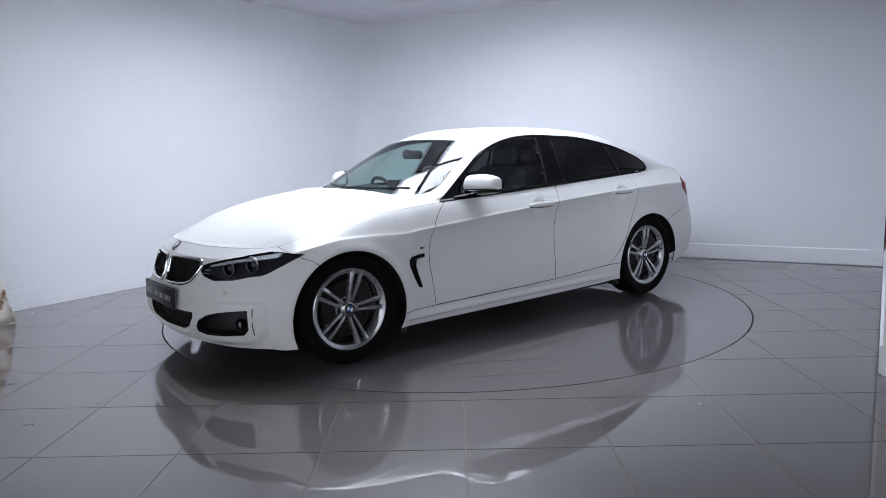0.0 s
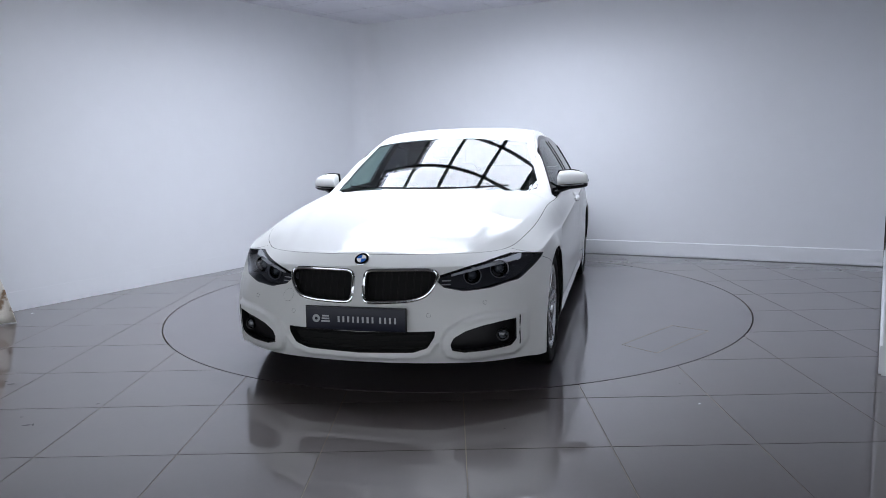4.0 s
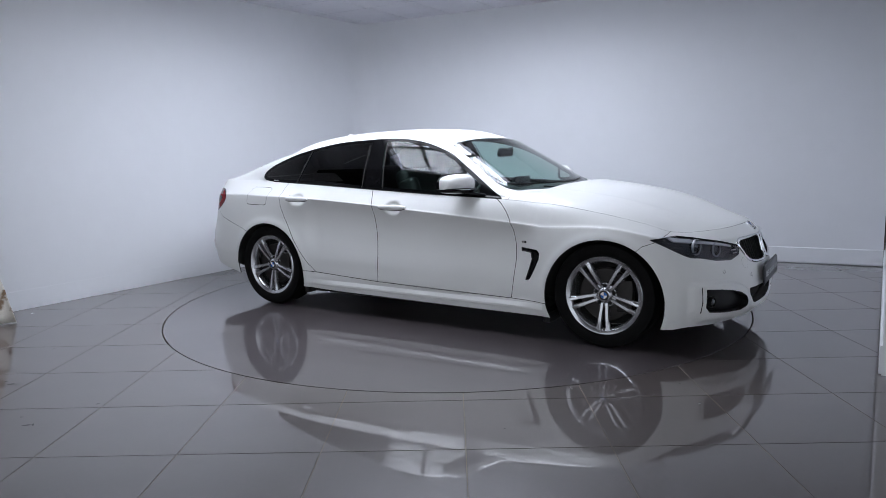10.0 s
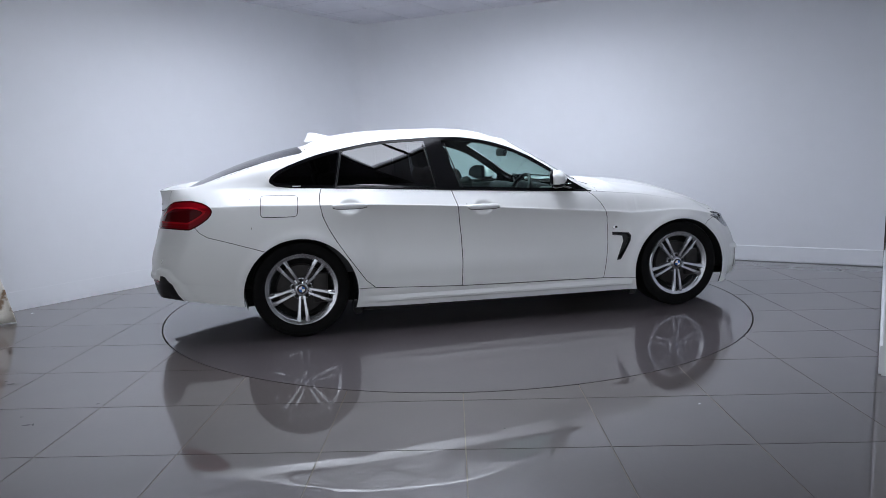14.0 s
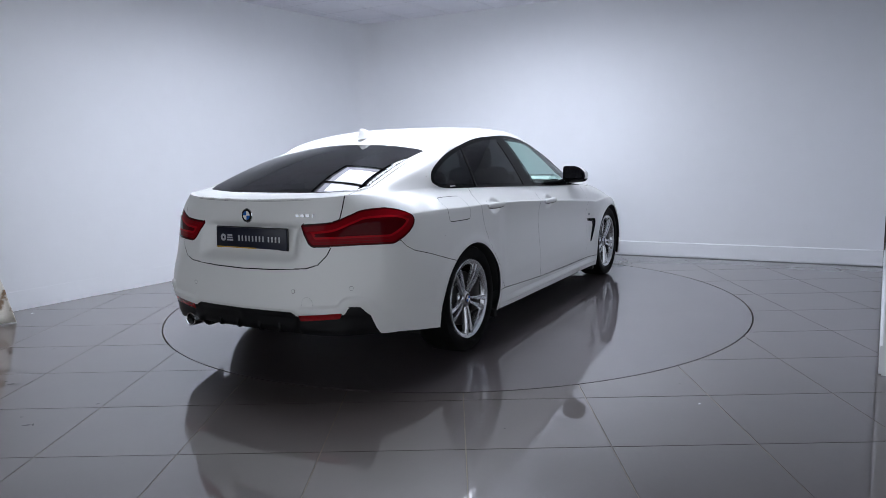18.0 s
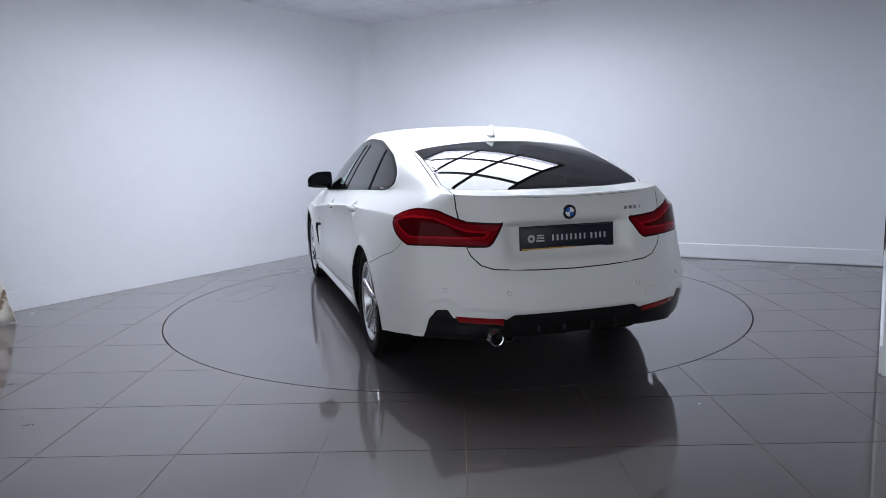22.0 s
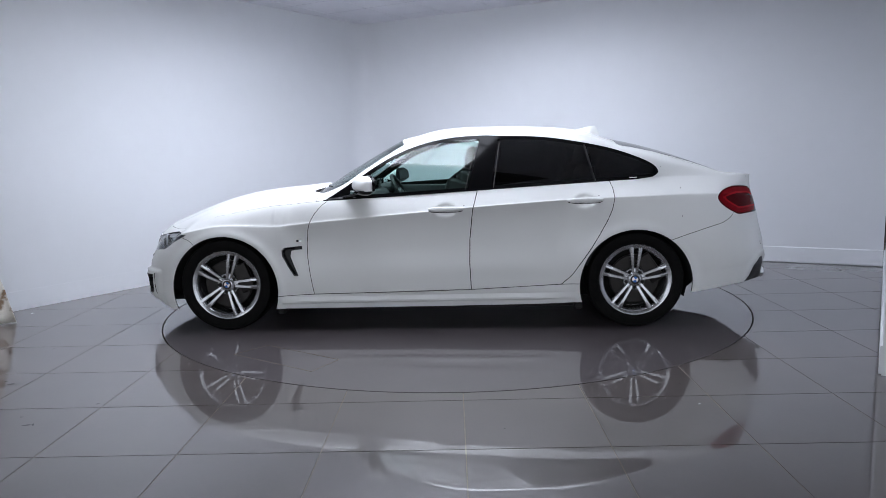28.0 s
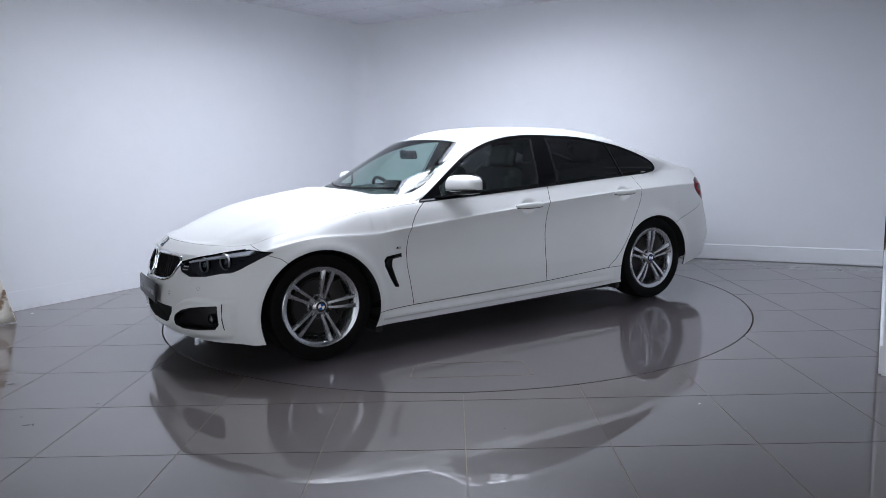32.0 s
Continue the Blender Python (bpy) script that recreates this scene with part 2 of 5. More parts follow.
def sdf(poly, p):
    """Signed distance (inside negative) from points p to a closed polygon."""
    A = np.asarray(poly, float)
    B = np.roll(A, -1, 0)
    best = np.full(len(p), 1e9)
    inside = np.zeros(len(p), bool)
    for a, b in zip(A, B):
        e = b - a
        w = p - a
        h = np.clip((w @ e) / max(e @ e, 1e-12), 0, 1)
        best = np.minimum(best, np.hypot(*(w - h[:, None] * e).T))
        if a[1] != b[1]:
            c = ((a[1] <= p[:, 1]) != (b[1] <= p[:, 1])) & (p[:, 0] < a[0] + (p[:, 1] - a[1]) * e[0] / e[1])
            inside ^= c
    return np.where(inside, -best, best)


# ---- setting ----
DA = Vector((math.cos(WALL_A), math.sin(WALL_A), 0))
DB = Vector((math.cos(WALL_B), math.sin(WALL_B), 0))
R_DISC = 2.245
PX, PY, TX0, TY0 = 0.60, 0.572, 0.03, -2.93


def wall_slab(name, a, b, z0, z1, thick, out, material, label, category="wall"):
    """A wall from a to b on the floor plan, thick towards out."""
    a, b = Vector(a), Vector(b)
    o = Vector(out).normalized() * thick
    bm = bmesh.new()
    add_prism(bm, [(0, 0), (1, 0), (1, 1), (0, 1)], z0, z1, lambda u, v, w: a + (b - a) * u + o * v + Vector((0, 0, w)))
    return tagged(part(name, bm, material, None, smooth=False), label, category, kind="structure")


# the back corner is rounded: both walls stop short of it and a curved piece joins them
RC = 0.42
inner = -DA, DB
ang = math.acos(max(-1, min(1, inner[0].dot(inner[1]))))
cut = RC / math.tan(ang / 2) * 0.6
PA, PB = CORNER - DA * cut, CORNER + DB * cut
NA = Vector((-DA.y, DA.x, 0))
NB = Vector((-DB.y, DB.x, 0))
END_A = CORNER - DA * 5.2
END_B = Vector((4.1, 1.03, 0))
NA_OUT = NA if NA.dot(-CORNER) < 0 else -NA
NB_OUT = NB if NB.dot(-CORNER) < 0 else -NB
wall_slab("wall_west", END_A, PA, 0, CEIL + 0.3, 0.15, NA_OUT, M_WALL, "plain white painted studio wall")
wall_slab("wall_north", PB, END_B, 0, CEIL + 0.3, 0.15, NB_OUT, M_WALL, "plain white painted studio wall")


def corner_curve(off, n=14):
    pts = []
    for k in range(n + 1):
        t = k / n
        q = (PA + (CORNER - PA) * t) * (1 - t) + (CORNER + (PB - CORNER) * t) * t
        pts.append(q + (NA_OUT * (1 - t) + NB_OUT * t).normalized() * off)
    return pts


def strip_solid(bm, inner_pts, outer_pts, z0, z1):
    n = len(inner_pts)
    v = [[bm.verts.new(p + Vector((0, 0, z))) for p in row] for row in (inner_pts, outer_pts) for z in (z0, z1)]
    i0, i1, o0, o1 = v
    for k in range(n - 1):
        bm.faces.new((i0[k], i0[k + 1], i1[k + 1], i1[k]))
        bm.faces.new((o0[k], o1[k], o1[k + 1], o0[k + 1]))
        bm.faces.new((i1[k], i1[k + 1], o1[k + 1], o1[k]))
        bm.faces.new((i0[k], o0[k], o0[k + 1], i0[k + 1]))
    return bm


tagged(part("wall_corner", strip_solid(bmesh.new(), corner_curve(0), corner_curve(0.15), 0, CEIL + 0.3), M_WALL, None, auto=60),
       "rounded white corner between the two studio walls", "wall", kind="structure")

# third wall, running back towards the viewer beside the open side
SIDE = Vector((4.13, 1.05, 0))
SIDE_DIR = Vector((-0.5185, -0.855, 0))
SIDE_END = SIDE + SIDE_DIR * 3.7
SIDE_OUT = Vector((0.855, -0.5185, 0))
wall_slab("wall_east", SIDE, SIDE_END, 0, CEIL + 0.3, 0.12, SIDE_OUT, M_WALL, "white painted studio side wall")

# skirting boards with a chamfered top
def skirting(name, a, b, out):
    a, b = Vector(a), Vector(b)
    o = -Vector(out).normalized()
    d, top = (0.002, 0.1595) if name == "baseboard_west" else (0.012, 0.152)
    prof = [(0.0, 0.008), (d, 0.008), (d, top), (d * .6, max(top, 0.158)), (0.0, 0.160)]
    bm = bmesh.new()
    v = [[bm.verts.new(p + o * u + Vector((0, 0, z))) for u, z in prof] for p in (a, b)]
    for k in range(len(prof)):
        j = (k + 1) % len(prof)
        bm.faces.new((v[0][k], v[0][j], v[1][j], v[1][k]))
    bm.faces.new(v[0])
    bm.faces.new(v[1])
    return tagged(part(name, bm, M_SKIRT, None, smooth=False), "white painted skirting board", "skirting", kind="structure")


skirting("baseboard_west", END_A, PA, NA_OUT)
skirting("baseboard_north", PB, END_B, NB_OUT)
skirting("baseboard_east", SIDE + SIDE_DIR * 0.02, SIDE_END, SIDE_OUT)
bm = bmesh.new()
strip_solid(bm, corner_curve(-0.012), corner_curve(0.0), 0.003, 0.158)
tagged(part("baseboard_corner", bm, M_SKIRT, None, auto=60), "curved white skirting in the corner", "skirting", kind="structure")

# an assumed hall, never in view, that closes the place behind the camera
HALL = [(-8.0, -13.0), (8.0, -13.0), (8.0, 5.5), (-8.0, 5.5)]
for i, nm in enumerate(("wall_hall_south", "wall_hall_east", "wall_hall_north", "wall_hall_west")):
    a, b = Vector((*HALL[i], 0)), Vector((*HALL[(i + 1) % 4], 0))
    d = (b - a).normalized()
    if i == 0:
        continue                # front left open, an added source of fill light
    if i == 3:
        b.y = -5.5              # near west end opened too, to brighten the right-hand wall
    wall_slab(nm, a, b, -0.1, 5.0, 0.2, (d.y, -d.x, 0), M_HALL, "unseen pale grey wall of an assumed hall")
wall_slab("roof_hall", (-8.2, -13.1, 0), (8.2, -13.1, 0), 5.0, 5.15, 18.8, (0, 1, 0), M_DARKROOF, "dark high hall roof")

# floor slab under the tiles, with a round pit for the turntable
bm = bmesh.new()
ring_n = 128
inner_v = [bm.verts.new(((R_DISC + 0.012) * math.cos(2 * math.pi * k / ring_n), (R_DISC + 0.012) * math.sin(2 * math.pi * k / ring_n), -0.0025)) for k in range(ring_n)]
outer_v = []
for k in range(ring_n):
    a = 2 * math.pi * k / ring_n
    c, s = math.cos(a), math.sin(a)
    q = 15.0 / max(abs(c), abs(s))
    outer_v.append(bm.verts.new((q * c, q * s - 2.5, -0.0025)))
low_v = [bm.verts.new((v.co.x, v.co.y, -0.12)) for v in inner_v]
for k in range(ring_n):
    j = (k + 1) % ring_n
    bm.faces.new((inner_v[k], outer_v[k], outer_v[j], inner_v[j]))
    bm.faces.new((inner_v[k], inner_v[j], low_v[j], low_v[k]))
bm.faces.new(low_v)
FLOOR = tagged(part("floor", bm, M_GROUT, None, smooth=False), "dark grey polished porcelain tile floor with thin joints", "floor", kind="structure")


# ---- ceiling and skylight ----
SKY = pose(0, 0, CEIL, 0, 0, -29.0)
CELL = 0.582
SX0, SY0, NXP, NYP = -1.47, -1.66, 4, 5
LIT = {(i, j) for i in range(NXP) for j in range(NYP)} - {(0, 3), (0, 4)}
bm = bmesh.new()
# suspended ceiling of square tiles with chamfered edges, left open at the skylight
for i in range(-12, 14):
    for j in range(-15, 14):
        if (i, j) in LIT or j < 0:
            continue
        x0, y0 = SX0 + i * CELL, SY0 + j * CELL
        x1, y1 = x0 + CELL, y0 + CELL
        cpt = SKY @ Vector(((x0 + x1) / 2, (y0 + y1) / 2, 0))
        if not (-6.2 < cpt.x < 6.2 and -8.4 < cpt.y < 5.4):
            continue
        if (cpt - CORNER).dot(NA_OUT) > 0.5 or (cpt - CORNER).dot(NB_OUT) > 0.5:
            continue
        g = 0.006
        up = [bm.verts.new(SKY @ Vector((x, y, 0.012))) for x, y in ((x0, y0), (x1, y0), (x1, y1), (x0, y1))]
        dn = [bm.verts.new(SKY @ Vector((x, y, 0.0))) for x, y in ((x0 + g, y0 + g), (x1 - g, y0 + g), (x1 - g, y1 - g), (x0 + g, y1 - g))]
        bm.faces.new(dn)
        for k in range(4):
            bm.faces.new((up[k], up[(k + 1) % 4], dn[(k + 1) % 4], dn[k]))
tagged(part("ceiling", bm, M_CEIL, None, smooth=False), "white suspended ceiling of square tiles", "ceiling", kind="structure")

WELL = .16                     # depth of the white shaft, added to keep light off the upper walls
skylight = thing("skylight", "bright ceiling skylight of square panes between black glazing bars", "skylight", m=SKY)
for i, j in sorted(LIT):
    part("pane", box((CELL, CELL, .012), pose(SX0 + (i + .5) * CELL, SY0 + (j + .5) * CELL, WELL)), M_SKYPANE, skylight, smooth=False)
for i in range(NXP + 1):
    rows_ = 3 if i == 0 else NYP
    part("glazing_bar", box((.045, rows_ * CELL + .045, .05), pose(SX0 + i * CELL, SY0 + rows_ * CELL / 2, .004), .005), M_BAR, skylight)
for j in range(NYP + 1):
    i0 = 1 if j > 3 else 0
    part("glazing_bar", box(((NXP - i0) * CELL, .040, .042), pose(SX0 + (i0 + NXP) * CELL / 2, SY0 + j * CELL, .006), .005), M_BAR, skylight)
well_edge = [(0, 0), (4, 0), (4, 5), (1, 5), (1, 3), (0, 3)]
for k in range(6):
    (ia, ja), (ib, jb) = well_edge[k], well_edge[(k + 1) % 6]
    ln = CELL * max(abs(ib - ia), abs(jb - ja)) + .05
    part("shade_shaft_side", box((ln if ja == jb else .03, ln if ia == ib else .03, WELL), pose(SX0 + (ia + ib) / 2 * CELL + (.015 * np.sign(jb - ja) if ia == ib else 0),
         SY0 + (ja + jb) / 2 * CELL - (.015 * np.sign(ib - ia) if ja == jb else 0), .012 + WELL / 2)), M_CEIL, skylight, "white shaft side added to shade the upper walls", smooth=False)
# dark bulkhead where the tiled ceiling stops and the high hall begins
bk = [SKY @ Vector((x, SY0 - .03, 0)) for x in (SX0 - 6.5 * CELL, SX0 + 10 * CELL)]
wall_slab("bulkhead", (bk[0].x, bk[0].y, 0), (bk[1].x, bk[1].y, 0), CEIL - .02, 5.0, 0.06, SKY.to_3x3() @ Vector((0, -1, 0)), M_DARKROOF, "dark bulkhead over the studio opening")


# ---- the car ----
# Character lines from the middle of the nose along one flank to the middle of the tail: x forward, y half width, z up.
def line(*v):
    return np.array(v, float).reshape(-1, 3)


L_BOTTOM = line(2.15, 0, .172, 2.12, .35, .172, 2.00, .62, .160, 1.87, .79, .158, 1.77, .875, .155, 1.40, .885, .152, 1.03, .870, .148, .94, .866, .148, .75, .862, .148,
                .25, .860, .150, 0, .860, .152, -.30, .860, .155, -.90, .868, .166, -1.40, .880, .20, -1.78, .865, .232, -2.12, .770, .275, -2.32, .50, .282, -2.36, 0, .280)
L_SILL = line(2.19, 0, .25, 2.16, .35, .25, 2.05, .635, .25, 1.905, .802, .26, 1.77, .884, .27, 1.40, .903, .28, 1.03, .893, .25, .94, .890, .252, .75, .887, .255,
              .25, .887, .262, 0, .887, .266, -.30, .887, .275, -.90, .892, .303, -1.40, .903, .33, -1.78, .886, .36, -2.16, .790, .39, -2.375, .50, .37, -2.425, 0, .37)
L_LOW = line(2.195, 0, .40, 2.16, .35, .40, 2.045, .65, .41, 1.90, .805, .42, 1.755, .886, .45, 1.40, .908, .47, 1.03, .900, .46, .94, .899, .46, .75, .898, .46,
             .25, .900, .46, 0, .902, .465, -.30, .903, .47, -.90, .905, .48, -1.40, .909, .50, -1.78, .893, .51, -2.165, .798, .51, -2.38, .50, .49, -2.43, 0, .49)
L_MID = line(2.155, 0, .54, 2.115, .35, .54, 1.995, .65, .545, 1.865, .79, .555, 1.72, .873, .59, 1.40, .907, .64, 1.03, .900, .61, .94, .898, .61, .75, .892, .615,
             .25, .889, .63, 0, .889, .64, -.30, .889, .655, -.90, .887, .68, -1.40, .902, .70, -1.78, .89, .67, -2.13, .795, .655, -2.335, .50, .62, -2.385, 0, .61)
L_CREASE = line(2.115, 0, .655, 2.065, .35, .65, 1.925, .635, .645, 1.80, .76, .655, 1.68, .855, .692, 1.40, .888, .735, 1.03, .893, .722, .94, .896, .730, .75, .901, .747,
                .25, .907, .788, 0, .908, .806, -.30, .908, .830, -.90, .899, .866, -1.40, .886, .882, -1.78, .848, .892, -2.07, .782, .882, -2.285, .53, .83, -2.335, 0, .81)
L_BELT = line(2.055, 0, .708, 1.995, .35, .703, 1.86, .585, .698, 1.75, .69, .708, 1.63, .755, .752, 1.40, .800, .808, 1.03, .812, .866, .94, .815, .872, .75, .838, .890,
              .25, .840, .917, 0, .838, .931, -.30, .836, .947, -.90, .822, .974, -1.40, .770, .994, -1.78, .712, 1.000, -2.09, .655, .990, -2.27, .48, .986, -2.335, 0, .975)
L_RAIL = line(2.03, 0, .722, 1.965, .28, .722, 1.81, .47, .752, 1.69, .54, .793, 1.57, .575, .830, 1.34, .60, .877, 1.04, .62, .922, .95, .63, .938, .74, .700, .937,
              .25, .672, 1.165, 0, .640, 1.262, -.30, .610, 1.316, -.90, .607, 1.292, -1.40, .682, 1.168, -1.78, .632, 1.085, -2.04, .565, 1.030, -2.22, .36, 1.000, -2.29, 0, .990)
L_EDGE = line(2.00, 0, .738, 1.925, .17, .745, 1.765, .29, .796, 1.63, .325, .837, 1.51, .34, .868, 1.29, .35, .911, 1.05, .36, .945, .98, .38, .951, .83, .53, .940,
              .33, .598, 1.172, .05, .545, 1.296, -.29, .50, 1.360, -.90, .49, 1.344, -1.42, .51, 1.222, -1.80, .47, 1.115, -2.02, .38, 1.042, -2.17, .20, .998, -2.23, 0, .992)
L_CENTRE = line(1.955, 0, .758, 1.88, 0, .787, 1.72, 0, .850, 1.585, 0, .891, 1.46, 0, .917, 1.27, 0, .947, 1.06, 0, .962, .99, 0, .966, .89, 0, .955,
                .48, 0, 1.165, .17, 0, 1.318, -.28, 0, 1.385, -.90, 0, 1.370, -1.43, 0, 1.252, -1.80, 0, 1.148, -2.00, 0, 1.068, -2.13, 0, .998, -2.18, 0, .992)

LINES = [L_BOTTOM, L_SILL, L_LOW, L_MID, L_CREASE, L_CREASE * 0.90 + L_BELT * 0.10, L_BELT, L_RAIL, L_EDGE, L_CENTRE]
NET = np.stack(LINES, 1)                    # stations x lines x 3
BELT, RAIL, EDGE, MIDROW = 6, 7, 8, 9
COLS = 28
us = np.linspace(0, len(NET) - 1, (len(NET) - 1) * COLS + 1)
vs = np.concatenate([np.linspace(k, k + 1, n, endpoint=False) for k, n in enumerate((6, 16, 18, 15, 4, 9, 22, 10, 16))] + [[MIDROW]])
MIRR = np.array((1, -1, 1))
G = catmull(np.concatenate([NET[1:2] * MIRR, NET, NET[-2:-1] * MIRR]), us + 1)      # dense along the car
GT = np.swapaxes(G, 0, 1)
G = np.swapaxes(catmull(np.concatenate([GT, GT[-2:-1] * MIRR]), vs), 0, 1)          # dense round it
G[..., 1] = np.maximum(G[..., 1], 0)
G[0, :, 1] = G[-1, :, 1] = 0
G[:, -1, 1] = 0
VS = np.broadcast_to(vs[None, :], G.shape[:2])


def ease(t):
    t = np.clip(t, 0, 1)
    return t * t * (3 - 2 * t)


def polish(use, weight, out, u, w, terms):
    """Draws a region of the skin to one smooth low-order surface."""
    A = lambda m: np.stack([u[m] ** i * w[m] ** j for i, j in terms], -1)
    k = np.linalg.lstsq(A(use), G[..., out][use], rcond=None)[0]
    m = weight > 0
    G[..., out][m] += weight[m] * (A(m) @ k - G[..., out][m])


# outlines of the panels, seen from the side (x, z), the front or rear (|y|, z), or above (x, |y|)
BOT_DLO = [(.70, .893), (.45, .905), (.20, .916), (-.35, .944), (-.81, .968), (-1.16, .983), (-1.42, .992)]
TOP_DLO = [(-1.53, 1.005), (-1.575, 1.037), (-1.548, 1.084), (-1.45, 1.137), (-1.25, 1.207), (-.97, 1.266), (-.77, 1.293), (-.57, 1.303), (-.37, 1.310), (-.17, 1.299), (.03, 1.260), (.23, 1.186), (.43, 1.064), (.63, .933)]
P_DLO = BOT_DLO + [tuple(p) for p in spline2(TOP_DLO, 4, False)]
BPIL = [(-.367, 1.0), (-.350, .93), (-.320, .816), (-.298, .618), (-.294, .458), (-.302, .273)]
FD_FRONT = [(.786, .252), (.806, .38), (.821, .503), (.822, .60), (.808, .704), (.785, .765), (.755, .816), (.71, .865), (.62, .93)]
RD_REAR = [(-.911, .301), (-.976, .360), (-1.104, .543), (-1.165, .64), (-1.212, .724), (-1.245, .80), (-1.261, .882), (-1.257, .94), (-1.237, .995)]
P_FDOOR = BPIL + FD_FRONT
P_RDOOR = [(-.302, .273), (-.294, .458), (-.298, .618), (-.320, .816), (-.350, .93), (-.367, 1.02), (-1.23, 1.02)] + RD_REAR[::-1]
P_SILL = [(1.2, 0), (1.2, .236), (.786, .252), (.193, .262), (-.303, .273), (-.911, .301), (-1.2, .312), (-1.2, 0)]
P_FBUMP = [(1.60, -.2), (1.60, .60), (1.64, .635), (1.72, .664), (1.76, .72), (2.6, .75), (2.6, -.2)]
P_RBUMP = [(-1.5, -.2), (-1.5, .556), (-1.644, .598), (-1.871, .668), (-1.98, .698), (-2.03, .728), (-2.055, .760), (-2.7, .760), (-2.7, -.2)]
P_VENT = [(.857, .588), (.975, .580), (.993, .560), (.990, .525), (.955, .450), (.918, .385), (.890, .382), (.915, .45), (.938, .520), (.930, .560), (.860, .567)]
P_FUEL = [tuple(p) for p in spline2([(-1.62, .95), (-1.42, .946), (-1.40, .93), (-1.41, .83), (-1.43, .812), (-1.62, .815), (-1.642, .83), (-1.637, .93)], 3)]
P_TAIL_R = [tuple(p) for p in spline2([(.352, .850), (.46, .857), (.54, .868), (.625, .906), (.69, .930), (1.1, .938)], 4, False)] + [(1.1, .738), (.675, .750), (.44, .742), (.415, .760)]
P_TAIL_S = [(-3, .948)] + [tuple(p) for p in spline2([(-2.2, .945), (-2.05, .928), (-1.975, .902), (-1.945, .865), (-1.968, .822), (-2.04, .772), (-2.13, .738), (-2.25, .732)], 4, False)] + [(-3, .73)]
P_GATE = [(-.2, 1.2), (.575, 1.2), (.575, .93), (.56, .78), (.53, .70), (.485, .652), (.42, .63), (.20, .617), (0, .614), (-.2, .617)]
P_DIFF = [(-.2, .400), (.335, .400), (.372, .380), (.63, .398), (.655, .440), (.700, .436), (.728, .385), (.742, .28), (.745, .2), (.745, -.1), (-.2, -.1)]
P_REFL = [(.385, .388), (.62, .408), (.605, .376), (.39, .356)]
P_GRILLE = [tuple(p) for p in spline2([(.030, .605), (.046, .630), (.10, .637), (.31, .637), (.372, .628), (.390, .602), (.372, .556), (.335, .514), (.27, .494), (.18, .487), (.06, .485), (.034, .505), (.028, .55)], 4)]
P_LOWER = [(-.2, .335), (.39, .345), (.385, .315), (.35, .262), (.28, .238), (0, .230), (-.2, .236)]
P_FOG = [(.765, .388), (.70, .383), (.62, .370), (.54, .347), (.486, .316), (.470, .285), (.476, .253), (.53, .238), (.64, .240), (.74, .250), (.765, .28)]
P_HEAD_F = [(1.1, .738), (.78, .697), (.67, .674), (.52, .637), (.405, .606), (.393, .58), (.425, .553), (.52, .532), (.64, .541), (.72, .562), (1.1, .60)]
P_HEAD_S = [(1.675, .674), (1.80, .688), (2.0, .705), (2.5, .73), (2.5, .44), (1.97, .530), (1.85, .582), (1.745, .642)]
P_SCREEN = [(.89, 0), (.87, .25), (.805, .50), (.69, .705), (.60, .702), (.40, .640), (.165, .572), (.19, .40), (.218, .20), (.228, 0)]
P_HOOD = [(3, 1.2), (3, -.01), (.91, -.01), (.893, .25), (.832, .5), (.755, .66), (.735, .72), (.80, 1.2)]
P_REARGLASS = [(-1.355, 0), (-1.352, .25), (-1.338, .49), (-1.36, .548), (-1.70, .562), (-2.00, .575), (-2.055, .555), (-2.10, .40), (-2.12, .2), (-2.125, 0)]

# one smooth sheet each for bonnet, roof, windscreen, rear window and side windows
GX, GY, GZ = G[..., 0], G[..., 1], G[..., 2]
plan = lambda poly: sdf(poly, np.stack([GX.ravel(), GY.ravel()], 1)).reshape(GX.shape)
EVEN = [(i, j) for j in (0, 2, 4) for i in range(5 - j // 2)]
hood_zone = (GX > .97) & (VS > BELT + .3)
polish(hood_zone, ease((VS - BELT) / .8) * ease((GX - .885) / .06), 2, GX.copy(), GY.copy(), EVEN)
roof_zone = (GX < .05) & (GX > -1.25) & (VS > RAIL + .4)
polish(roof_zone, ease((VS - RAIL) / .6) * ease((.20 - GX) / .15) * ease((GX + 1.45) / .2), 2, GX.copy(), GY.copy(), EVEN)
FEW = [(0, 0), (1, 0), (2, 0), (0, 2), (1, 2)]
ok = VS > BELT + .5
dd = plan(P_REARGLASS)
polish((dd < -.01) & ok, ease(1 - dd / .05) * ok, 2, GX.copy(), GY.copy(), FEW)
# the windscreen: one shallow bowed sheet that runs down under the bonnet's edge
dd = plan(P_SCREEN)
sheet = 1.4136 - .4851 * GX - .0832 * GX ** 2 - (.2251 - .0242 * GX) * GY ** 2
G[..., 2] += ease(1 - dd / .04) * ease((VS - 7.05) / .35) * ok * (sheet - GZ)
dd = sdf(P_DLO, np.stack([GX.ravel(), GZ.ravel()], 1)).reshape(GX.shape)
ok = (VS > BELT) * ease((RAIL + .55 - VS) / .35)
polish((dd < 0) & (ok > .2), ease(1 - dd / .03) * ease((VS - BELT) / .1) * ok, 1, GX.copy(), GZ.copy(), [(0, 0), (1, 0), (2, 0), (3, 0), (0, 1), (1, 1), (0, 2), (2, 1), (4, 0)])

G[..., 1] -= (.04 * (GZ - 1.11) + .10 * (GZ - 1.11) ** 2) * ease((GX + 1.15) / .5) * ease(1 - dd / .03) * ease((VS - BELT) / .1) * ok
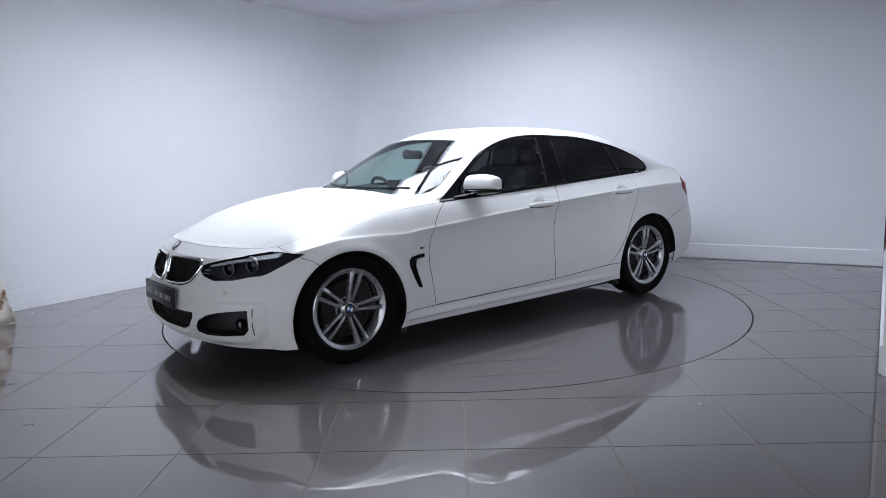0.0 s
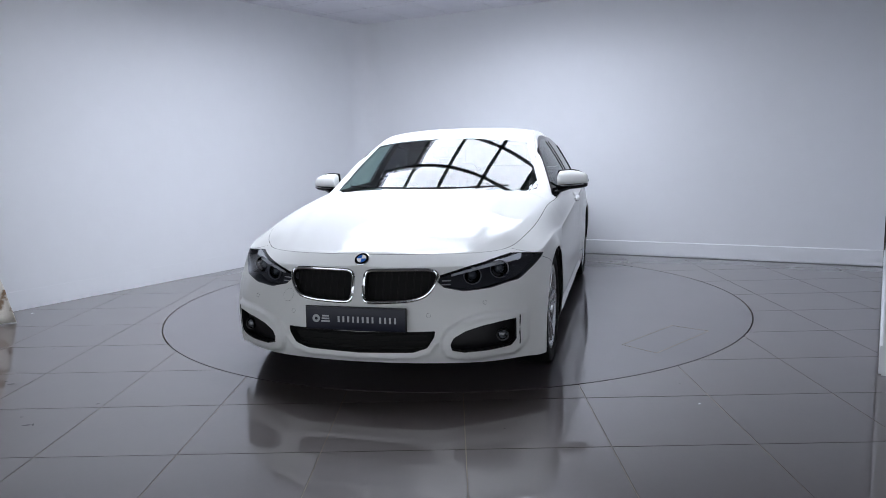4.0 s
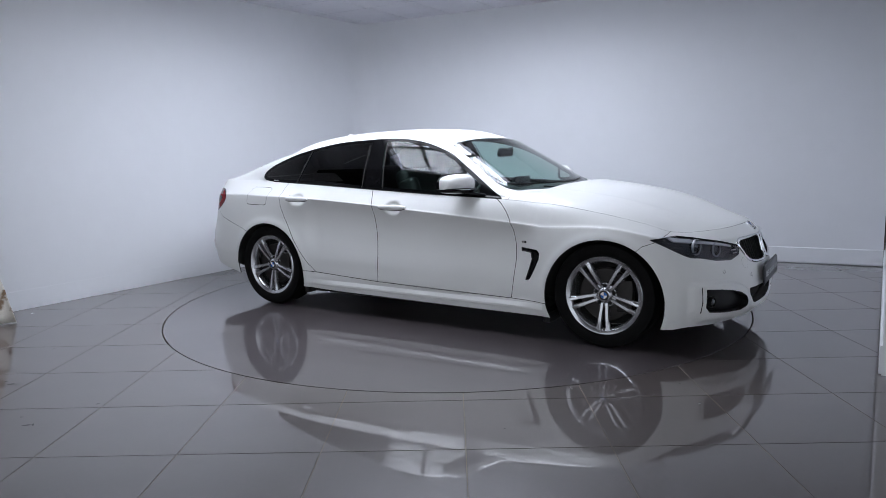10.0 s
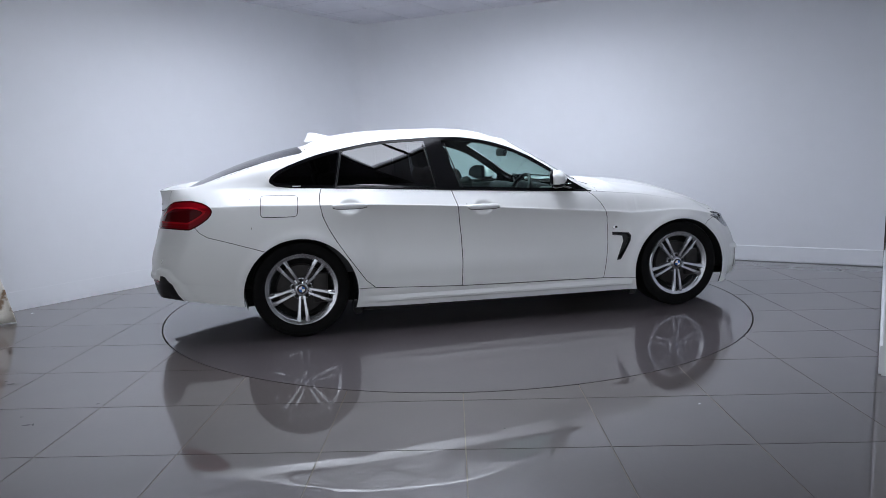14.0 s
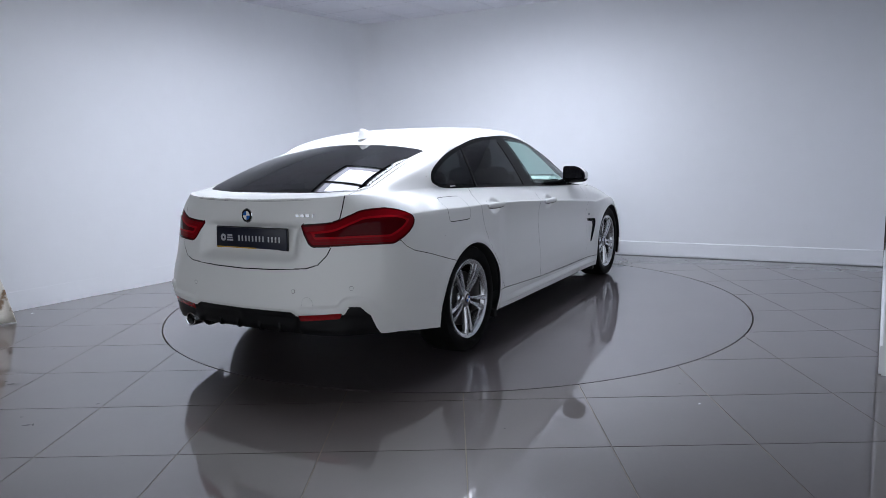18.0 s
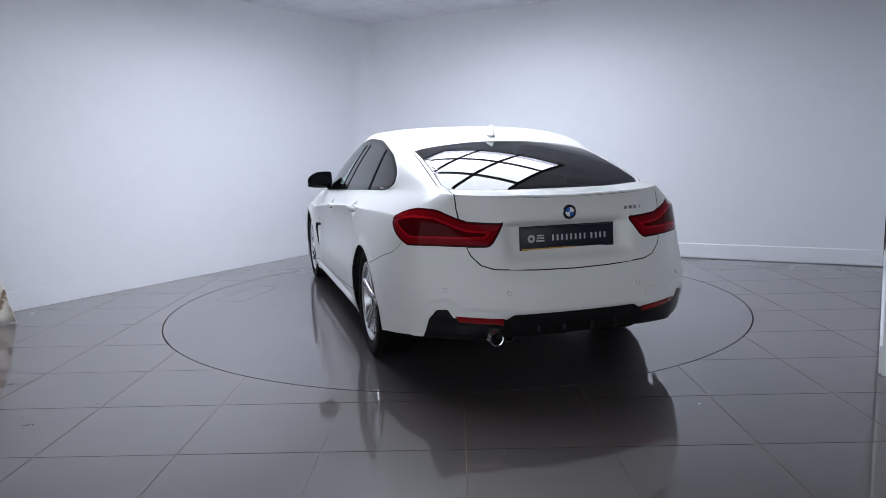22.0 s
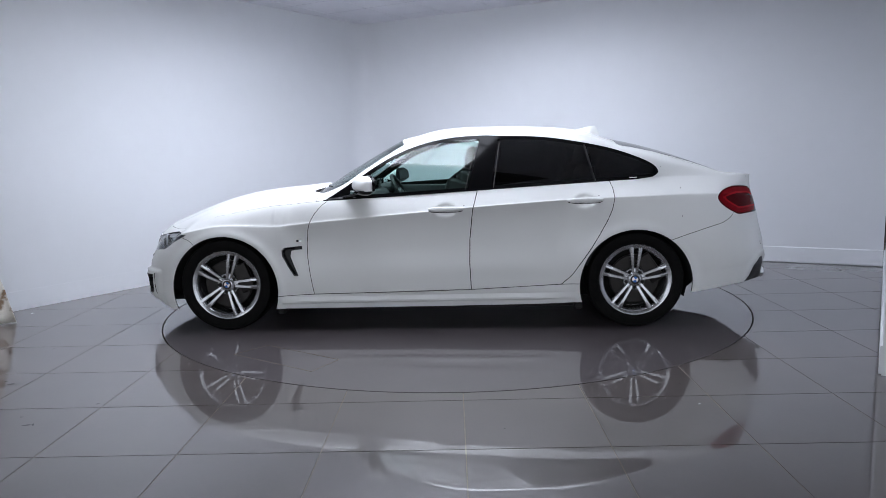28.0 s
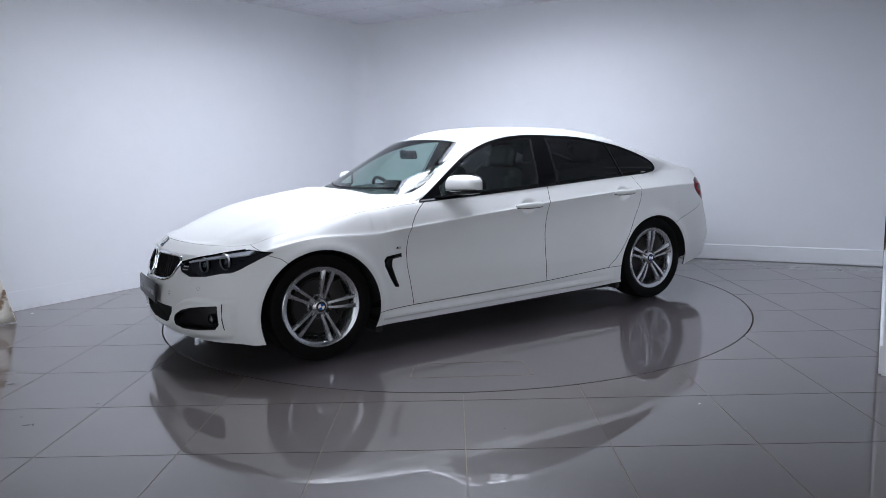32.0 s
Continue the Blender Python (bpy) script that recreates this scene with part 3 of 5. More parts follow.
# the doors: hollow right under the crease, swelling lower down, drawn in above the sill
crease_row = int(np.argmin(np.abs(vs - 4)))
run = (GX[:, crease_row] > -1.1) & (GX[:, crease_row] < 1.1) & (GY[:, crease_row] > .5)
fit_y = np.polyfit(GX[run, crease_row], GY[run, crease_row], 3)
fit_z = np.polyfit(GX[run, crease_row], GZ[run, crease_row], 3)
door_s = np.clip((np.polyval(fit_z, GX) - GZ) / (np.polyval(fit_z, GX) - .268), 0, 1)
dent = catmull(np.array([0, .018, .027, .030, .029, .026, .021, .0155, .012, .0145, .019])[:, None], door_s.ravel() * 10)[:, 0].reshape(GX.shape)
door_w = ease((GX + 1.02) / .16) * ease((1.0 - GX) / .16) * (VS <= 4) * (VS >= 1) * (GY > .5)
G[..., 1] += door_w * (np.polyval(fit_y, GX) - dent - GY)
# the flat of the tail between the lamps
tail_flat = (GX < -2.0) & (VS < BELT + .3) & (GY < .60)
polish(tail_flat, ease((.68 - GY) / .12) * (GX < -1.9) * (VS < BELT + .3), 0, GY.copy(), GZ.copy(), [(i, j) for i in (0, 2, 4) for j in range(4)])


def relax(zone, n, axes=2):
    """Evens out the skin in x and y, or in all three."""
    for _ in range(n):
        A = G[..., :axes]
        mean = A.copy()
        mean[1:-1, 1:-1] = (A[:-2, 1:-1] + A[2:, 1:-1] + A[1:-1, :-2] + A[1:-1, 2:]) / 4
        A[zone] += .5 * (mean[zone] - A[zone])


pillar = (GX < -1.25) & (GX > -2.12) & (VS > BELT + .05) & (VS < RAIL + .8)
pillar &= (plan(P_REARGLASS) > .0) & (sdf(P_DLO, np.stack([GX.ravel(), GZ.ravel()], 1)).reshape(GX.shape) > .0)
relax(pillar, 40, 3)
relax((GX < -1.62) & (VS < 3.9) & (VS > .4), 70)
relax((GX > 1.05) & (GX < 1.85) & (VS > 2.5) & (VS < 5.9), 14)
relax((GX > 1.70) & (VS < 3.5) & (VS > .4), 20)
# flared lips round the wheel arches
ARCH_R, ARCH_Z = 0.372, 0.292
for ax in (1.405, -1.405):
    rr = np.hypot(G[..., 0] - ax, G[..., 2] - ARCH_Z)
    w = np.exp(-((rr - ARCH_R - 0.012) / 0.035) ** 2) * (G[..., 1] > 0.6) * (vs[None, :] < 5)
    G[..., 1] += 0.012 * w
# the lower door: a shallow hollow above the sill
dx = np.clip((G[..., 0] + 1.0) / 0.2, 0, 1) * np.clip((0.98 - G[..., 0]) / 0.2, 0, 1)
G[..., 1] -= 0.003 * np.exp(-((G[..., 2] - 0.36) / 0.05) ** 2) * dx * (vs[None, :] < 4)
# hollows behind the door handles
for hx, hz in ((-.14, .822), (-1.065, .866)):
    q = ((G[..., 0] - hx) / .075) ** 2 + ((G[..., 2] - hz + .004) / .046) ** 2
    G[..., 1] -= .020 * ease(1.15 - q) * (G[..., 1] > .6) * (vs[None, :] < BELT)
# relief of the bumpers: raised frames round the fog intakes, a lip under the lower intake, a fold over the rear reflectors
fy = np.stack([G[..., 1].ravel(), G[..., 2].ravel()], 1)
nose_z = (G[..., 0] > 1.6) & (vs[None, :] < 5)
dfog = sdf(P_FOG, fy).reshape(G.shape[:2])
dlow = sdf(P_LOWER, fy).reshape(G.shape[:2])
lift = .027 * ease((.056 - dfog) / .011) + .006 * ease((.016 - dfog) / .012)
lift *= ease((.43 - G[..., 2]) / .02) * ease((G[..., 2] - .165) / .03)
lift += .018 * np.exp(-((dlow - .024) / .011) ** 2) * (G[..., 2] < .30)
G[..., 0] += np.where(nose_z, lift, 0)
tail_z = (G[..., 0] < -1.9) & (vs[None, :] < 4)
drefl = sdf(P_DIFF, fy).reshape(G.shape[:2])
G[..., 0] -= np.where(tail_z, .015 * ease((.054 - drefl) / .012) * ease((G[..., 1] - .34) / .06), 0)
G[..., 0] += np.where(tail_z, .008 * ease((.014 - drefl) / .012), 0)
# number plate hollow in the boot lid
hollow = ease((.375 - G[..., 1]) / .085) * ease((G[..., 2] - .650) / .05) * ease((.862 - G[..., 2]) / .035)
G[..., 0] += np.where(G[..., 0] < -1.9, .046 * hollow, 0)
# two raised lines on the bonnet
on = np.clip((G[..., 0] - 0.95) / 0.15, 0, 1) * np.clip((1.95 - G[..., 0]) / 0.3, 0, 1) * (vs[None, :] > BELT)
ridge = 0.50 + 0.06 * (1.9 - G[..., 0]) - 0.05 * np.clip(G[..., 0] - 1.5, 0, 1)
G[..., 2] += 0.009 * np.exp(-((G[..., 1] - ridge) / 0.05) ** 2) * on

nu, nv = G.shape[:2]
V = np.concatenate([G.reshape(-1, 3), G.reshape(-1, 3) * (1, -1, 1)])
RW = np.concatenate([np.tile(vs, nu)] * 2)
idx = np.arange(nu * nv).reshape(nu, nv)
quads = np.stack([idx[:-1, :-1], idx[1:, :-1], idx[1:, 1:], idx[:-1, 1:]], -1).reshape(-1, 4)
quads = np.concatenate([quads, quads[:, ::-1] + nu * nv])
TR = np.concatenate([quads[:, [0, 1, 2]], quads[:, [0, 2, 3]]])
# weld the middle
key = np.round(V * 20000).astype(np.int64)
_, first, inv = np.unique(key, axis=0, return_index=True, return_inverse=True)
V, RW, TR = V[first], RW[first], inv.reshape(-1)[TR]
TR = TR[(TR[:, 0] != TR[:, 1]) & (TR[:, 1] != TR[:, 2]) & (TR[:, 0] != TR[:, 2])]


def vertex_normals(V, T):
    n = np.cross(V[T[:, 1]] - V[T[:, 0]], V[T[:, 2]] - V[T[:, 0]])
    N = np.zeros_like(V)
    for k in range(3):
        np.add.at(N, T[:, k], n)
    return N / np.maximum(np.linalg.norm(N, axis=1, keepdims=True), 1e-12)


NRM = vertex_normals(V, TR)
if (NRM * (V - V.mean(0))).sum(1).mean() < 0:
    TR = TR[:, ::-1]
    NRM = -NRM


def split(S, zone):
    """Splits the skin's triangles inside the vertex zone along the line where S changes sign."""
    global V, NRM, RW, TR
    S = np.where(np.abs(S) < 6e-4, 0.0, S)
    s = S[TR]
    hit = (s.min(1) < 0) & (s.max(1) > 0) & zone[TR].all(1)
    if not hit.any():
        return
    cutv, nV, nN, nR, nT = {}, [], [], [], []
    base = len(V)

    def mid(a, b):
        k = (a, b) if a < b else (b, a)
        if k not in cutv:
            f = S[k[0]] / (S[k[0]] - S[k[1]])
            nV.append(V[k[0]] * (1 - f) + V[k[1]] * f)
            n = NRM[k[0]] * (1 - f) + NRM[k[1]] * f
            nN.append(n / np.linalg.norm(n))
            nR.append(RW[k[0]] * (1 - f) + RW[k[1]] * f)
            cutv[k] = base + len(nV) - 1
        return cutv[k]

    for t in TR[hit].tolist():
        loop = []
        for k in range(3):
            a, b = t[k], t[(k + 1) % 3]
            loop.append((a, S[a]))
            if S[a] * S[b] < 0:
                loop.append((mid(a, b), 0.0))
        for sign in (1, -1):
            p = [i for i, v in loop if v * sign >= 0]
            if any(v * sign > 0 for i, v in loop):
                for k in range(1, len(p) - 1):
                    nT.append((p[0], p[k], p[k + 1]))
    V = np.vstack([V, nV])
    NRM = np.vstack([NRM, nN])
    RW = np.concatenate([RW, nR])
    TR = np.vstack([TR[~hit], np.array(nT)])


def side2(P):
    return P[:, [0, 2]]


def front2(P):
    return np.stack([np.abs(P[:, 1]), P[:, 2]], 1)


def top2(P):
    return np.stack([P[:, 0], np.abs(P[:, 1])], 1)



def cut_by(proj, poly, cond, inset=0.0):
    split(sdf(poly, proj(V)) + inset, cond())


flank = lambda: (np.abs(V[:, 1]) > 0.45)
cut_by(side2, P_DLO, lambda: flank() & (RW > 5.2))
cut_by(side2, P_DLO, lambda: flank() & (RW > 5.2), 0.022)
for xa, xb in ((-.375, -.285), (-.50, -.445), (-1.065, -1.15)):
    split((V[:, 0] - xa) - (xb - xa) * (1.30 - V[:, 2]) / 0.355, flank() & (RW > 5.2))
low = lambda: flank() & (RW < 6.3)
for poly in (P_FDOOR, P_RDOOR, P_SILL, P_FBUMP, P_RBUMP, P_VENT):
    cut_by(side2, poly, low)
cut_by(side2, P_FUEL, lambda: (V[:, 1] < -0.45) & (RW < 6.3))
nose = lambda: (V[:, 0] > 1.55) & (RW < 6.5)
for poly in (P_GRILLE, P_LOWER, P_FOG, P_HEAD_F):
    cut_by(front2, poly, nose)
cut_by(side2, P_HEAD_S, nose)
tail = lambda: (V[:, 0] < -1.7) & (RW < 9.1)
for poly in (P_TAIL_R, P_GATE, P_DIFF, P_REFL, [(-.2, 1.0), (.565, 1.0), (.565, .65), (-.2, .65)]):
    cut_by(front2, poly, tail)
cut_by(side2, P_TAIL_S, tail)
cut_by(side2, P_RBUMP, tail)
lamp_depth = lambda P: np.maximum(sdf(P_TAIL_R, front2(P)), sdf(P_TAIL_S, side2(P)))
for inset in (.009, .022, .037, .048):
    split(lamp_depth(V) + inset, tail())
upper = lambda: RW > 6.0
split(sdf(P_REARGLASS, top2(V)) - .025, (V[:, 0] < -1.2) & (RW > 6.5))
split(RW - 7.45, (V[:, 0] < .9) & (RW > 6))
for xc in (-1.6, -1.5, .35):
    split(V[:, 0] - xc, RW > 6.5)
for poly in (P_SCREEN, P_HOOD, P_REARGLASS):
    cut_by(top2, poly, upper)
for ax in (1.405, -1.405):
    split(np.hypot(V[:, 0] - ax, V[:, 2] - ARCH_Z) - ARCH_R, flank() & (RW < 5.5))

# which panel each triangle belongs to
C = V[TR].mean(1)
CR = RW[TR].mean(1)
inside = lambda poly, pts: sdf(poly, pts) < 0
sd, fr, tp = side2(C), front2(C), top2(C)
ay = np.abs(C[:, 1])
LAB = np.full(len(TR), "quarter_panel", dtype=object)
fl_ = ay > 0.4
LAB[(C[:, 0] > .3) & (CR < BELT) & fl_] = "front_fender"
LAB[inside(P_FDOOR, sd) & fl_ & (CR < 6.3)] = "front_door"
LAB[inside(P_RDOOR, sd) & fl_ & (CR < 6.3)] = "rear_door"
LAB[inside(P_SILL, sd) & fl_ & (CR < 3)] = "side_sill"
LAB[(CR > BELT) & inside(P_HOOD, tp)] = "bonnet"
roofz = (CR > RAIL + 0.45) & (C[:, 0] < .35) & (C[:, 0] > -1.6) & ~inside(P_SCREEN, tp)
LAB[(CR > BELT + .3) & (C[:, 0] < .97) & (C[:, 0] > .55) & (C[:, 2] < .985) & (ay < .64) & ~inside(P_HOOD, tp)] = "cowl"
LAB[roofz] = "roof"
LAB[(CR > BELT) & (CR <= RAIL + 0.45) & (C[:, 0] < .80) & (C[:, 0] > .3) & ~inside(P_HOOD, tp) & (C[:, 2] > .965)] = "quarter_panel"
LAB[(C[:, 0] < -1.3) & (CR > RAIL - .2) & (sdf(P_REARGLASS, tp) < .025)] = "tailgate"
LAB[inside(P_FBUMP, sd) & (CR < BELT) & (C[:, 0] > 1.5)] = "front_bumper"
gate = inside(P_GATE, fr) & (C[:, 0] < -1.85)
LAB[gate] = "tailgate"
rb = (C[:, 0] < -1.45) & ((inside(P_RBUMP, sd) & (ay > .45)) | (~gate & (C[:, 2] < .760) & (C[:, 0] < -2.055)))
LAB[rb & ~gate] = "rear_bumper"
LAB[(CR > BELT) & inside(P_SCREEN, tp) & (C[:, 2] > .90)] = "windscreen"
LAB[(CR > BELT) & inside(P_REARGLASS, tp)] = "rear_window"
dlo = sdf(P_DLO, sd)
win = fl_ & (CR > 5.2) & (CR < 8) & (dlo < 0)
LAB[win] = "window_trim"
xe = lambda xa, xb: (C[:, 0] - xa) - (xb - xa) * (1.30 - C[:, 2]) / 0.355
ins = win & (dlo < -0.022)
LAB[ins & (xe(-.375, -.285) > 0) & (C[:, 0] < .52)] = "front_window"
LAB[ins & (xe(-.50, -.445) < 0) & (xe(-1.065, -1.15) > 0)] = "rear_side_window"
LAB[ins & (xe(-1.065, -1.15) < -0.02)] = "quarter_window"
LAB[inside(P_VENT, sd) & fl_ & (CR < 6)] = "side_vent"
LAB[inside(P_FUEL, sd) & (C[:, 1] < -.4) & (CR < 6.3)] = "fuel_flap"
fz = (C[:, 0] > 1.6) & (CR < 6.5)
LAB[inside(P_HEAD_F, fr) & inside(P_HEAD_S, sd) & fz] = "headlamp"
LAB[inside(P_GRILLE, fr) & fz & (CR < BELT)] = "grille"
LAB[inside(P_LOWER, fr) & fz & (CR < 5)] = "lower_intake"
LAB[inside(P_FOG, fr) & fz & (CR < 5)] = "fog_intake"
tz = C[:, 0] < -1.85
LAB[inside(P_TAIL_R, fr) & inside(P_TAIL_S, sd) & tz & (CR < 7)] = "tail_lamp"
lamp = LAB == "tail_lamp"
depth = lamp_depth(C)
side_part = np.where(ay < .565, "_inner", "")
for k in np.where(lamp)[0]:
    LAB[k] = ("tail_lamp", "lamp_edge", "lamp_band", "lamp_trough", "lamp_core")[sum(depth[k] < -q for q in (.009, .022, .037, .048))] + side_part[k]
LAB[inside(P_DIFF, fr) & tz & (CR < 5)] = "diffuser"
LAB[inside(P_REFL, fr) & tz & (CR < 5)] = "reflector"
for ax in (1.405, -1.405):
    LAB[(np.hypot(C[:, 0] - ax, C[:, 2] - ARCH_Z) < ARCH_R) & fl_ & (CR < 5.5)] = ""


def panel_mesh(sel, material, gap=0.0022, flange=0.012, name="panel", shift=None, inset=0.0):
    """One panel: its triangles, drawn back from its border by half the shut gap, with a turned-in edge."""
    T = TR[sel]
    used, loc = np.unique(T, return_inverse=True)
    T = loc.reshape(-1, 3)
    P, N = V[used].copy(), NRM[used].copy()
    E = np.concatenate([T[:, [0, 1]], T[:, [1, 2]], T[:, [2, 0]]])
    k = np.sort(E, 1)
    _, f, cnt = np.unique(k, axis=0, return_index=True, return_counts=True)
    B = E[f[cnt == 1]]
    if gap or inset:
        d = np.zeros_like(P)
        tang = P[B[:, 1]] - P[B[:, 0]]
        for c in (0, 1):
            inward = np.cross(N[B[:, c]], tang)
            np.add.at(d, B[:, c], inward)
        ln = np.linalg.norm(d, axis=1, keepdims=True)
        P = P + np.where(ln > 1e-9, d / np.maximum(ln, 1e-9), 0) * gap
    if inset:
        P = P - N * inset
    if shift is not None:
        P = P + np.array(shift)
    F = [tuple(t) for t in T.tolist()]
    if flange:
        bv = np.unique(B)
        ix = -np.ones(len(P), int)
        ix[bv] = len(P) + np.arange(len(bv))
        P = np.vstack([P, P[bv] - N[bv] * flange])
        N = np.vstack([N, N[bv]])
        F += [(int(b), int(a), int(ix[a]), int(ix[b])) for a, b in B]
    return smooth_mesh(name, P, F, material, True, N)


def recess_mesh(sel, material, vec, name):
    """The lining of an opening: its floor pushed in by vec and the walls up to the border."""
    T = TR[sel]
    used, loc = np.unique(T, return_inverse=True)
    T = loc.reshape(-1, 3)
    P = V[used]
    E = np.concatenate([T[:, [0, 1]], T[:, [1, 2]], T[:, [2, 0]]])
    _, f, cnt = np.unique(np.sort(E, 1), axis=0, return_index=True, return_counts=True)
    B = E[f[cnt == 1]]
    n = len(P)
    Q = np.vstack([P + np.array(vec), P - NRM[used] * 0.001])
    F = [tuple(t) for t in T.tolist()] + [(int(a), int(b), int(b) + n, int(a) + n) for a, b in B]
    return smooth_mesh(name, Q, F, material, False)


car = thing("car", "white four-door coupe with silver five-spoke alloy wheels and dark rear windows", "car")
OFF = Matrix.Translation((OX, OY, 0))


def cpart(name, bm, material, label="", parent=None, **kw):
    ob = part(name, bm, material, parent or car, label, **kw)
    if parent is None:
        ob.location = (OX, OY, 0)
    return ob


left, right = C[:, 1] > 0, C[:, 1] < 0
PANELS = {}
for nm, material, gap, flange in (("bonnet", M_PAINT, .0016, .0012), ("roof", M_PAINT, .001, .004), ("tailgate", M_PAINT, .0045, .0015), ("front_bumper", M_PAINT, .0015, .0015),
                                  ("rear_bumper", M_PAINT, .0018, .0015), ("diffuser", M_BLACK, 0, .01), ("windscreen", G_SCREEN, 0, 0), ("rear_window", G_TINT, 0, 0), ("cowl", M_BLACK, 0, 0)):
    if (LAB == nm).any():
        PANELS[nm] = cpart(nm, panel_mesh(LAB == nm, material, gap, flange, nm, inset=0.012 if nm == "cowl" else 0), material)
for nm, material, gap, flange in (("front_fender", M_PAINT, .0018, .0012), ("quarter_panel", M_PAINT, .0022, .0015), ("front_door", M_PAINT, .003, .0015), ("rear_door", M_PAINT, .003, .0015),
                                  ("side_sill", M_PAINT, .0025, .0015), ("window_trim", M_TRIM, 0, .006), ("front_window", G_CLEAR, 0, 0), ("rear_side_window", G_TINT, 0, 0),
                                  ("quarter_window", G_TINT, 0, 0), ("headlamp", G_LAMP, 0, 0), ("tail_lamp", M_DEEPRED, .001, .02), ("tail_lamp_inner", M_DEEPRED, .001, .02), ("reflector", M_REFLECT, .001, .01), ("fuel_flap", M_PAINT, .0025, .0015)):
    for sname, sel in (("left", left), ("right", right)):
        s = (LAB == nm) & sel
        if s.any():
            PANELS[nm, sname] = cpart(nm, panel_mesh(s, material, gap, flange, nm), material)
for sname, sel in (("left", left), ("right", right)):
    for nm, material, host in [(q + e, mm, "tail_lamp" + e) for e in ("", "_inner") for q, mm in (("lamp_edge", M_DARKRED), ("lamp_band", M_DARKRED), ("lamp_trough", M_RED), ("lamp_core", M_DEEPRED))]:
        s = (LAB == nm) & sel
        if s.any():
            part(nm.replace("_inner", ""), panel_mesh(s, material, .0004, .002, nm), material, PANELS[host, sname])
for sname, sel in (("left", left), ("right", right)):
    sg = 1 if sname == "left" else -1
    PANELS["grille", sname] = cpart("grille", recess_mesh((LAB == "grille") & sel, M_LINER, (-.05, 0, 0), "grille"), M_LINER)
    cpart("fog_intake", recess_mesh((LAB == "fog_intake") & sel, M_BLACK, (-.045, -.02 * sg, 0), "fog_intake"), M_BLACK, "black recessed air intake")
    cpart("side_vent", recess_mesh((LAB == "side_vent") & sel, M_BLACK, (0, -.02 * sg, 0), "side_vent"), M_BLACK, "black hockey-stick air vent")
    PANELS["lampwell", sname] = cpart("lamp_housing", recess_mesh((LAB == "headlamp") & sel, M_LAMPIN, (-.06, -.03 * sg, -.005), "lamp_housing"), M_LAMPIN, "dark headlamp housing")
cpart("lower_intake", recess_mesh(LAB == "lower_intake", M_LINER, (-.06, 0, 0), "lower_intake"), M_LINER, "black lower air intake")
body_sel = ~np.isin(LAB, ["", "windscreen", "rear_window", "front_window", "rear_side_window", "quarter_window", "headlamp", "grille", "fog_intake", "lower_intake", "side_vent"])
cpart("body_shell", panel_mesh(body_sel, M_LINER, 0, 0, "body_shell", inset=0.010), M_LINER, "dark inner body shell")

# wheel houses and floor pan
for ax in (1.405, -1.405):
    for sg in (1, -1):
        bm = bmesh.new()
        n = 20
        rows = []
        for k in range(n + 1):
            a = math.radians(-18 + 216 * k / n)
            rows.append([bm.verts.new((ax + (ARCH_R + .003) * math.cos(a), sg * yy, ARCH_Z + (ARCH_R + .003) * math.sin(a))) for yy in (.895 if ARCH_R * math.sin(a) > -.03 else .74, .60)])
        for k in range(n):
            bm.faces.new((rows[k][0], rows[k + 1][0], rows[k + 1][1], rows[k][1]))
        bm.faces.new([r[1] for r in rows])
        cpart("wheel_house", bm, M_LINER, "black wheel house liner")
cpart("floor_pan", box((3.6, 1.15, .06), pose(.22, 0, .19), .02), M_LINER, "dark underbody floor pan")
# lower, wider pan added to deepen the shade under the car
cpart("floor_pan", box((2.0, 1.66, .06), pose(0, 0, .165), .02), M_LINER, "dark underbody floor pan")

# added plates that stop light passing through holes in the underbody
cpart("rear_under_tray", box((.80, 1.40, .03), pose(-1.84, 0, .335), .01), M_LINER, "dark underbody tray")
cpart("axle_shield", box((.04, 1.15, .20), pose(-1.52, 0, .265), .01), M_LINER)
cpart("front_under_tray", box((.60, 1.15, .03), pose(1.72, 0, .195), .01), M_LINER, "dark underbody tray")


